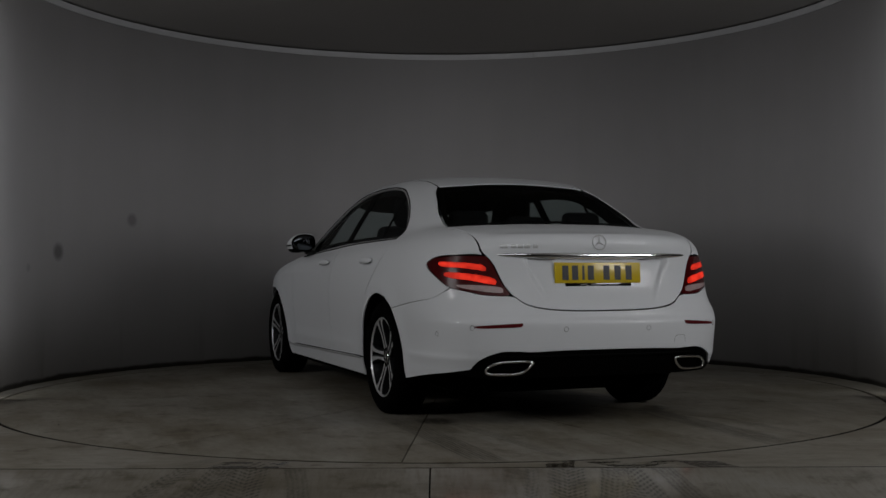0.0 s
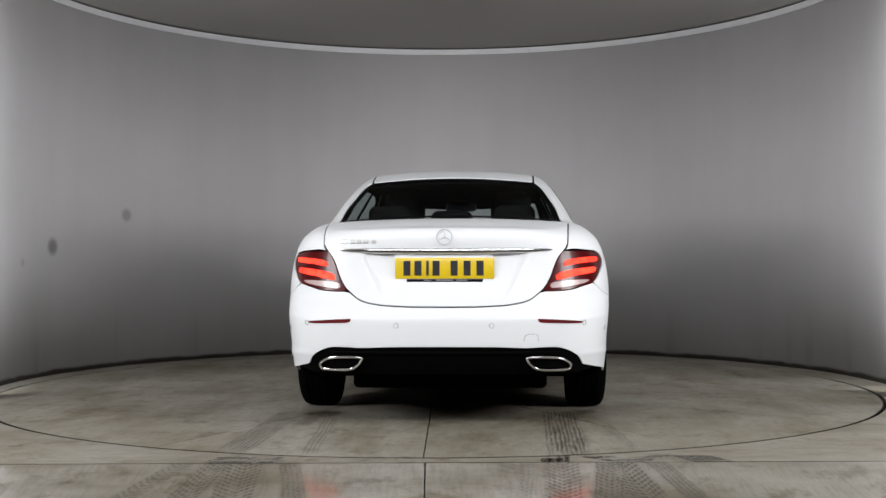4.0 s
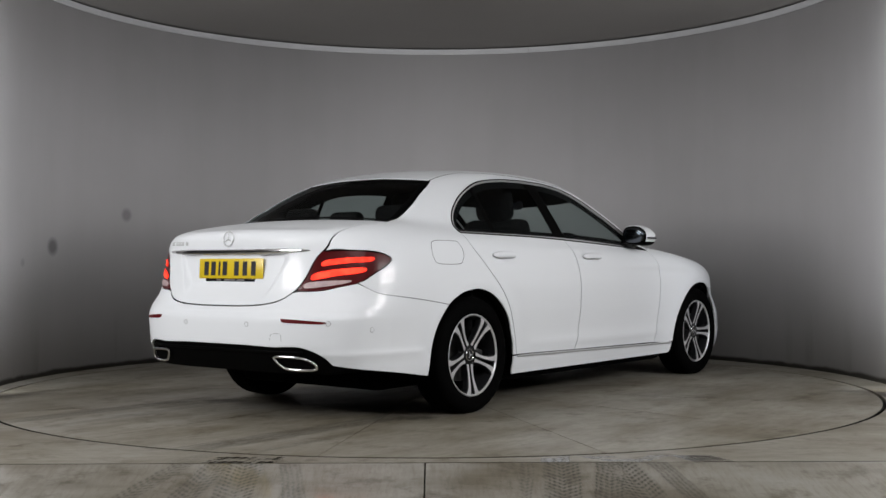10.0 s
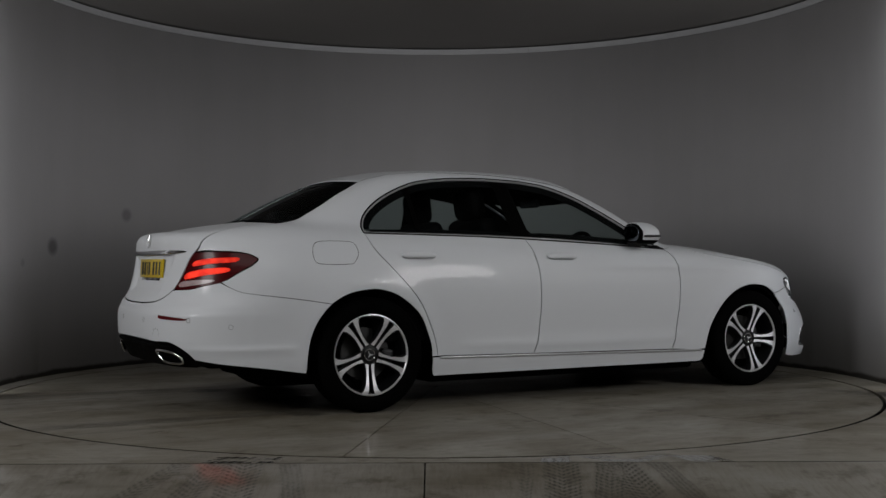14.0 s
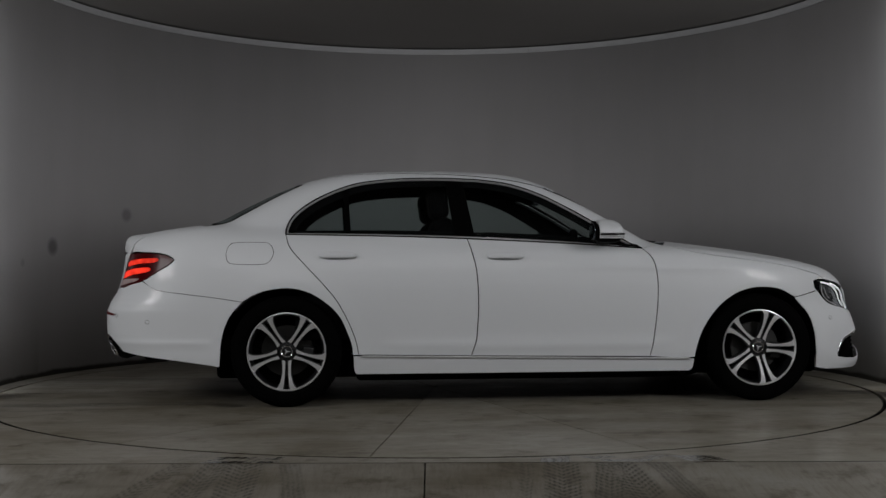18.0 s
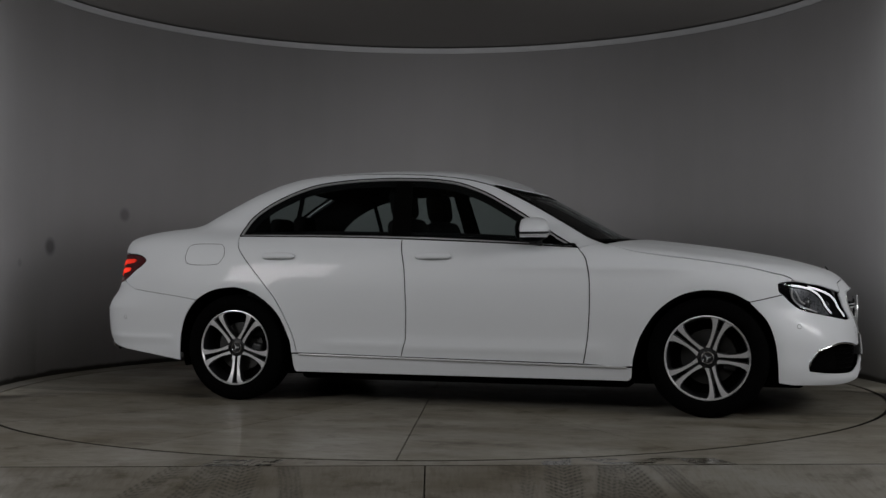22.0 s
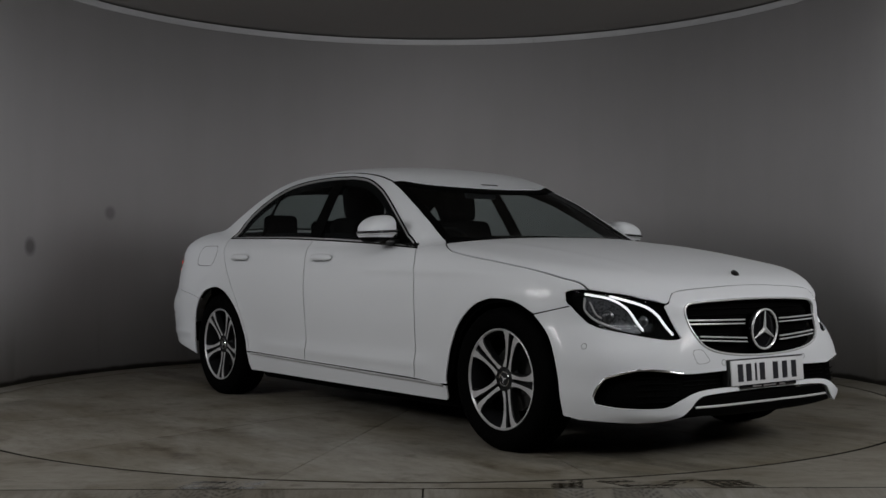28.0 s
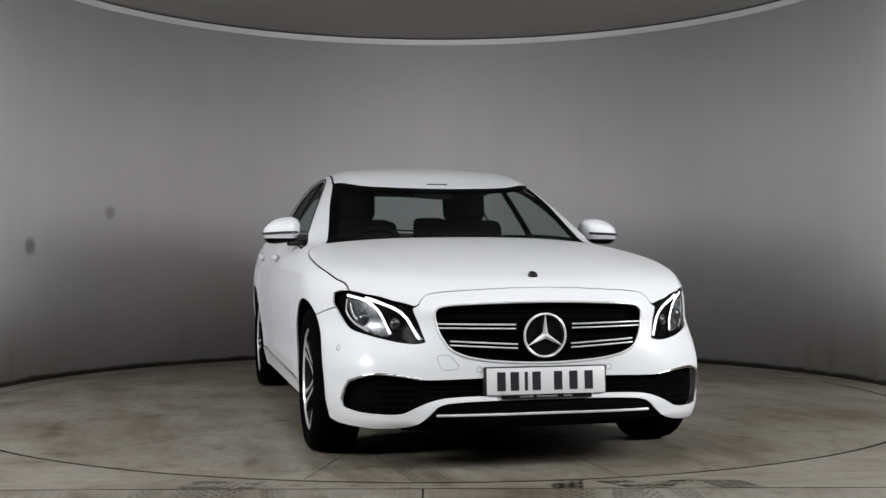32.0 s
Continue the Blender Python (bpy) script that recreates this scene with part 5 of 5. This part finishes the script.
# wheels
def wheel(cx, cy, turn):
    """One alloy wheel, its outside towards the right of the car."""
    hub = new("wheel")
    hub.parent = car
    hub["label"] = "alloy wheel with five twin spokes and black tyre"
    sgn = 1 if cy < 0 else -1
    hub.location = Vector((cx, cy, 0.3355)) + Vector(OFF)
    hub.rotation_euler = (0, 0, 0 if sgn > 0 else math.pi)

    def lathe(name, prof, m, n=72, label=""):
        bm = bmesh.new()
        rows = []
        for i in range(n):
            a = 2 * math.pi * i / n
            rows.append([bm.verts.new((r * math.cos(a), -y, r * math.sin(a))) for r, y in prof])
        for i in range(n):
            for j in range(len(prof) - 1):
                bm.faces.new((rows[i][j], rows[i][j + 1], rows[(i + 1) % n][j + 1], rows[(i + 1) % n][j]))
        bmesh.ops.recalc_face_normals(bm, faces=bm.faces)
        ob = mesh_ob(name, bm, m, hub, label)
        ob.data.shade_smooth()
        ob.data.set_sharp_from_angle(angle=radians(40))
        return ob
    tyre = [(0.236, 0.088), (0.243, 0.100), (0.262, 0.109), (0.285, 0.112), (0.305, 0.108), (0.322, 0.098), (0.331, 0.085), (0.333, 0.080), (0.3345, 0.060)]
    for y in (0.055, 0.020, -0.020, -0.055):
        tyre += [(0.3350, y + 0.004), (0.327, y + 0.003), (0.327, y - 0.003), (0.3350, y - 0.004)]
    tyre += [(0.333, -0.080), (0.322, -0.098), (0.300, -0.110), (0.262, -0.109), (0.236, -0.095)]
    lathe("tyre", tyre, M_RUBBER, 96, "black rubber tyre")
    lathe("rim", [(0.236, 0.084), (0.2385, 0.092), (0.2365, 0.097), (0.2325, 0.098), (0.229, 0.094), (0.226, 0.089)], M_FACE, 96, "machined alloy rim")
    lathe("rim_well", [(0.2262, 0.089), (0.222, 0.070), (0.216, 0.02), (0.210, -0.05), (0.215, -0.09), (0.23, -0.10)], M_DARKALLOY, 72, "dark painted rim well")
    lathe("brake_disc", [(0.001, 0.000), (0.155, 0.000), (0.155, -0.02), (0.001, -0.02)], M_STEEL, 60, "steel brake disc")
    lathe("barrel", [(0.214, -0.02), (0.001, -0.03)], M_SEAM, 48)
    cal = rounded(-0.05, 0.05, -0.045, 0.03, 0.09, 0.165, 0.015)
    bmesh.ops.rotate(cal, cent=(0, 0, 0), matrix=Matrix.Rotation(radians(100), 3, "Y"), verts=cal.verts)
    mesh_ob("brake_caliper", cal, M_BLACK, hub)

    def dish(r):
        return 0.066 + 0.026 * min(1.0, r / 0.20) ** 1.6
    for k in range(5):
        a = radians(turn + 72 * k)
        d, s = Vector((math.cos(a), 0, math.sin(a))), Vector((-math.sin(a), 0, math.cos(a)))
        for side in (1, -1):
            bm = bmesh.new()
            inn = [(0.058, 0.004), (0.09, 0.0055), (0.12, 0.0068), (0.15, 0.008), (0.18, 0.0095), (0.208, 0.011), (0.229, 0.012)]
            out = [(0.050, 0.034), (0.088, 0.0285), (0.12, 0.0285), (0.15, 0.0325), (0.18, 0.0405), (0.205, 0.053), (0.223, 0.077)]
            top_, bot_ = [], []
            for (r0, o0), (r1, o1) in zip(inn, out):
                row, rowb = [], []
                for f, dip in ((0.0, -0.004), (0.14, 0.0), (0.86, 0.0), (1.0, -0.005)):
                    r, o = r0 + (r1 - r0) * f, o0 + (o1 - o0) * f
                    row.append(bm.verts.new(d * r + s * (o * side) + Vector((0, -(dish(math.hypot(r, o)) + dip), 0))))
                for f in (0.0, 1.0):
                    r, o = r0 + (r1 - r0) * f, o0 + (o1 - o0) * f
                    rowb.append(bm.verts.new(d * r + s * (o * side) + Vector((0, -(dish(math.hypot(r, o)) - 0.040), 0))))
                top_.append(row)
                bot_.append(rowb)
            for i in range(len(inn) - 1):
                for j in range(3):
                    f = bm.faces.new((top_[i][j], top_[i + 1][j], top_[i + 1][j + 1], top_[i][j + 1]))
                    f.material_index = 0 if j == 1 else 1
                for j, e in ((0, 0), (3, 1)):
                    f = bm.faces.new((top_[i][j], bot_[i][e], bot_[i + 1][e], top_[i + 1][j]))
                    f.material_index = 1
            bmesh.ops.recalc_face_normals(bm, faces=bm.faces)
            ob = mesh_ob("spoke", bm, [M_FACE, M_DARKALLOY], hub)
        nut = bmesh.new()
        b_ = radians(turn + 72 * k + 36)
        bmesh.ops.create_cone(nut, cap_ends=True, segments=10, radius1=0.010, radius2=0.009, depth=0.03, matrix=Matrix.Translation((0.055 * math.cos(b_), -0.050, 0.055 * math.sin(b_))) @ Matrix.Rotation(math.pi / 2, 4, "X"))
        mesh_ob("wheel_bolt", nut, M_STEEL, hub)
    lathe("hub", [(0.001, 0.062), (0.052, 0.062), (0.062, 0.055), (0.070, 0.03)], M_DARKALLOY, 40)
    lathe("hub_cap", [(0.001, 0.0735), (0.020, 0.073), (0.030, 0.071), (0.034, 0.066), (0.034, 0.055)], M_DARKALLOY, 40, "dark hub cap")
    lathe("cap_ring", [(0.030, 0.0715), (0.033, 0.0735), (0.036, 0.0705), (0.036, 0.060)], M_CHROME, 40)
    for k in range(3):
        a = radians(turn + 90 + 120 * k)
        d, s = Vector((math.cos(a), 0, math.sin(a))), Vector((-math.sin(a), 0, math.cos(a)))
        bm = bmesh.new()
        vs = [bm.verts.new(p + Vector((0, -0.0745, 0))) for p in (s * 0.004, d * 0.027, s * -0.004)]
        bm.faces.new(vs)
        mesh_ob("cap_arm", bm, M_BRIGHT, hub)
    return hub


for cx, cy, tr in ((AXLE_R, -0.802, 270), (AXLE_F, -0.802, 285), (AXLE_R, 0.802, 250), (AXLE_F, 0.802, 300)):
    wheel(cx, cy, tr)


# what is dark underneath and inside
def liner(cx, y0):
    bm = bmesh.new()
    rows = []
    n = 28
    for i in range(n + 1):
        a = radians(-18 + 216 * i / n)
        rows.append([bm.verts.new((cx + 0.392 * math.cos(a), y, 0.33 + 0.392 * math.sin(a))) for y in (y0, -0.56)])
    for i in range(n):
        bm.faces.new((rows[i][0], rows[i + 1][0], rows[i + 1][1], rows[i][1]))
    bm.faces.new([r[1] for r in rows])
    return bm


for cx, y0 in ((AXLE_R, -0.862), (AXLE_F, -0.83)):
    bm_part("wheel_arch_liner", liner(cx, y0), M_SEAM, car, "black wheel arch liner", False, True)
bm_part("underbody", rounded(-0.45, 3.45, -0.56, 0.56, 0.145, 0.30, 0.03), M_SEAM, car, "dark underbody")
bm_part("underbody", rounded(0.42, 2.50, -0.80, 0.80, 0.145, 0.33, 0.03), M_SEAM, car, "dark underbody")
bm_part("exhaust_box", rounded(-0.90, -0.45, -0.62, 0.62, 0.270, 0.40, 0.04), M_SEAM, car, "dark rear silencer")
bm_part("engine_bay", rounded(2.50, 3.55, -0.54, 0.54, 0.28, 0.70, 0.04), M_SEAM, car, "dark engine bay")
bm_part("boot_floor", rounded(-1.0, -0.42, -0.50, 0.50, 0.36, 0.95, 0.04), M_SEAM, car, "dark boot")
bm_part("cabin_floor", rounded(-0.40, 2.45, -0.78, 0.78, 0.33, 0.42, 0.03), M_INTERIOR, car)
bm_part("door_lining", rounded(0.05, 2.20, -0.84, -0.76, 0.40, 0.985, 0.03), M_INTERIOR, car, "", True, True)
bm_part("parcel_shelf", rounded(-0.55, 0.10, -0.62, 0.62, 0.98, 1.075, 0.02), M_INTERIOR, car)
bm_part("dashboard", rounded(1.95, 2.42, -0.74, 0.74, 0.60, 0.985, 0.07), M_INTERIOR, car, "dark dashboard")
for x, y in ((1.36, -0.37), (1.36, 0.37)):
    seat = rounded(x - 0.25, x + 0.27, y - 0.26, y + 0.26, 0.42, 0.62, 0.06)
    st = bm_part("front_seat", seat, M_INTERIOR, car, "dark front seat")
    back = rounded(-0.07, 0.07, -0.25, 0.25, 0.0, 0.62, 0.06)
    bmesh.ops.transform(back, matrix=Matrix.Translation((x - 0.22, y, 0.56)) @ Matrix.Rotation(radians(-16), 4, "Y"), verts=back.verts)
    bm_part("backrest", back, M_INTERIOR, st)
    hr = rounded(-0.065, 0.065, -0.14, 0.14, 0.0, 0.225, 0.062, 4)
    bmesh.ops.transform(hr, matrix=Matrix.Translation((x - 0.385, y, 1.145)) @ Matrix.Rotation(radians(-8), 4, "Y"), verts=hr.verts)
    bm_part("headrest", hr, M_INTERIOR, st)
bench = bm_part("rear_bench", rounded(0.05, 0.62, -0.66, 0.66, 0.42, 0.64, 0.06), M_INTERIOR, car, "dark rear bench")
back = rounded(-0.07, 0.07, -0.64, 0.64, 0.0, 0.52, 0.06)
bmesh.ops.transform(back, matrix=Matrix.Translation((0.08, 0, 0.56)) @ Matrix.Rotation(radians(-22), 4, "Y"), verts=back.verts)
bm_part("backrest", back, M_INTERIOR, bench)
for y in (-0.38, 0.0, 0.38):
    h = 0.12 if y else 0.09
    hr = rounded(-0.05, 0.05, -0.125, 0.125, 0.0, h + 0.05, 0.045, 4)
    bmesh.ops.transform(hr, matrix=Matrix.Translation((-0.10, y, 1.045)), verts=hr.verts)
    bm_part("headrest", hr, M_INTERIOR, bench)
sw = [(1.80 + 0.07 * math.sin(a), -0.37 + 0.185 * math.cos(a), 0.905 + 0.17 * math.sin(a)) for a in np.linspace(0, 2 * math.pi, 40, endpoint=False)]
SW = put("steering_wheel", tube_data(sw, 0.016, 8, True), M_INTERIOR, car, "dark steering wheel")
bm_part("wheel_boss", rounded(1.775, 1.90, -0.45, -0.29, 0.85, 0.95, 0.03), M_INTERIOR, SW)
bm_part("inside_mirror", rounded(1.665, 1.695, -0.115, 0.115, 1.262, 1.322, 0.014), M_CABINMIRROR, car, "inside rear-view mirror")
bm_part("sensor_pod", rounded(1.66, 1.78, -0.075, 0.075, 1.300, 1.345, 0.02), M_BLACK, car, "black sensor pod behind the windscreen")


def motions():
    turn = [(t, pose(0, 0, 0, 0, 0, a)) for t, a in HEADING]
    walk(car, turn)
    walk(TABLE, turn)


motions()
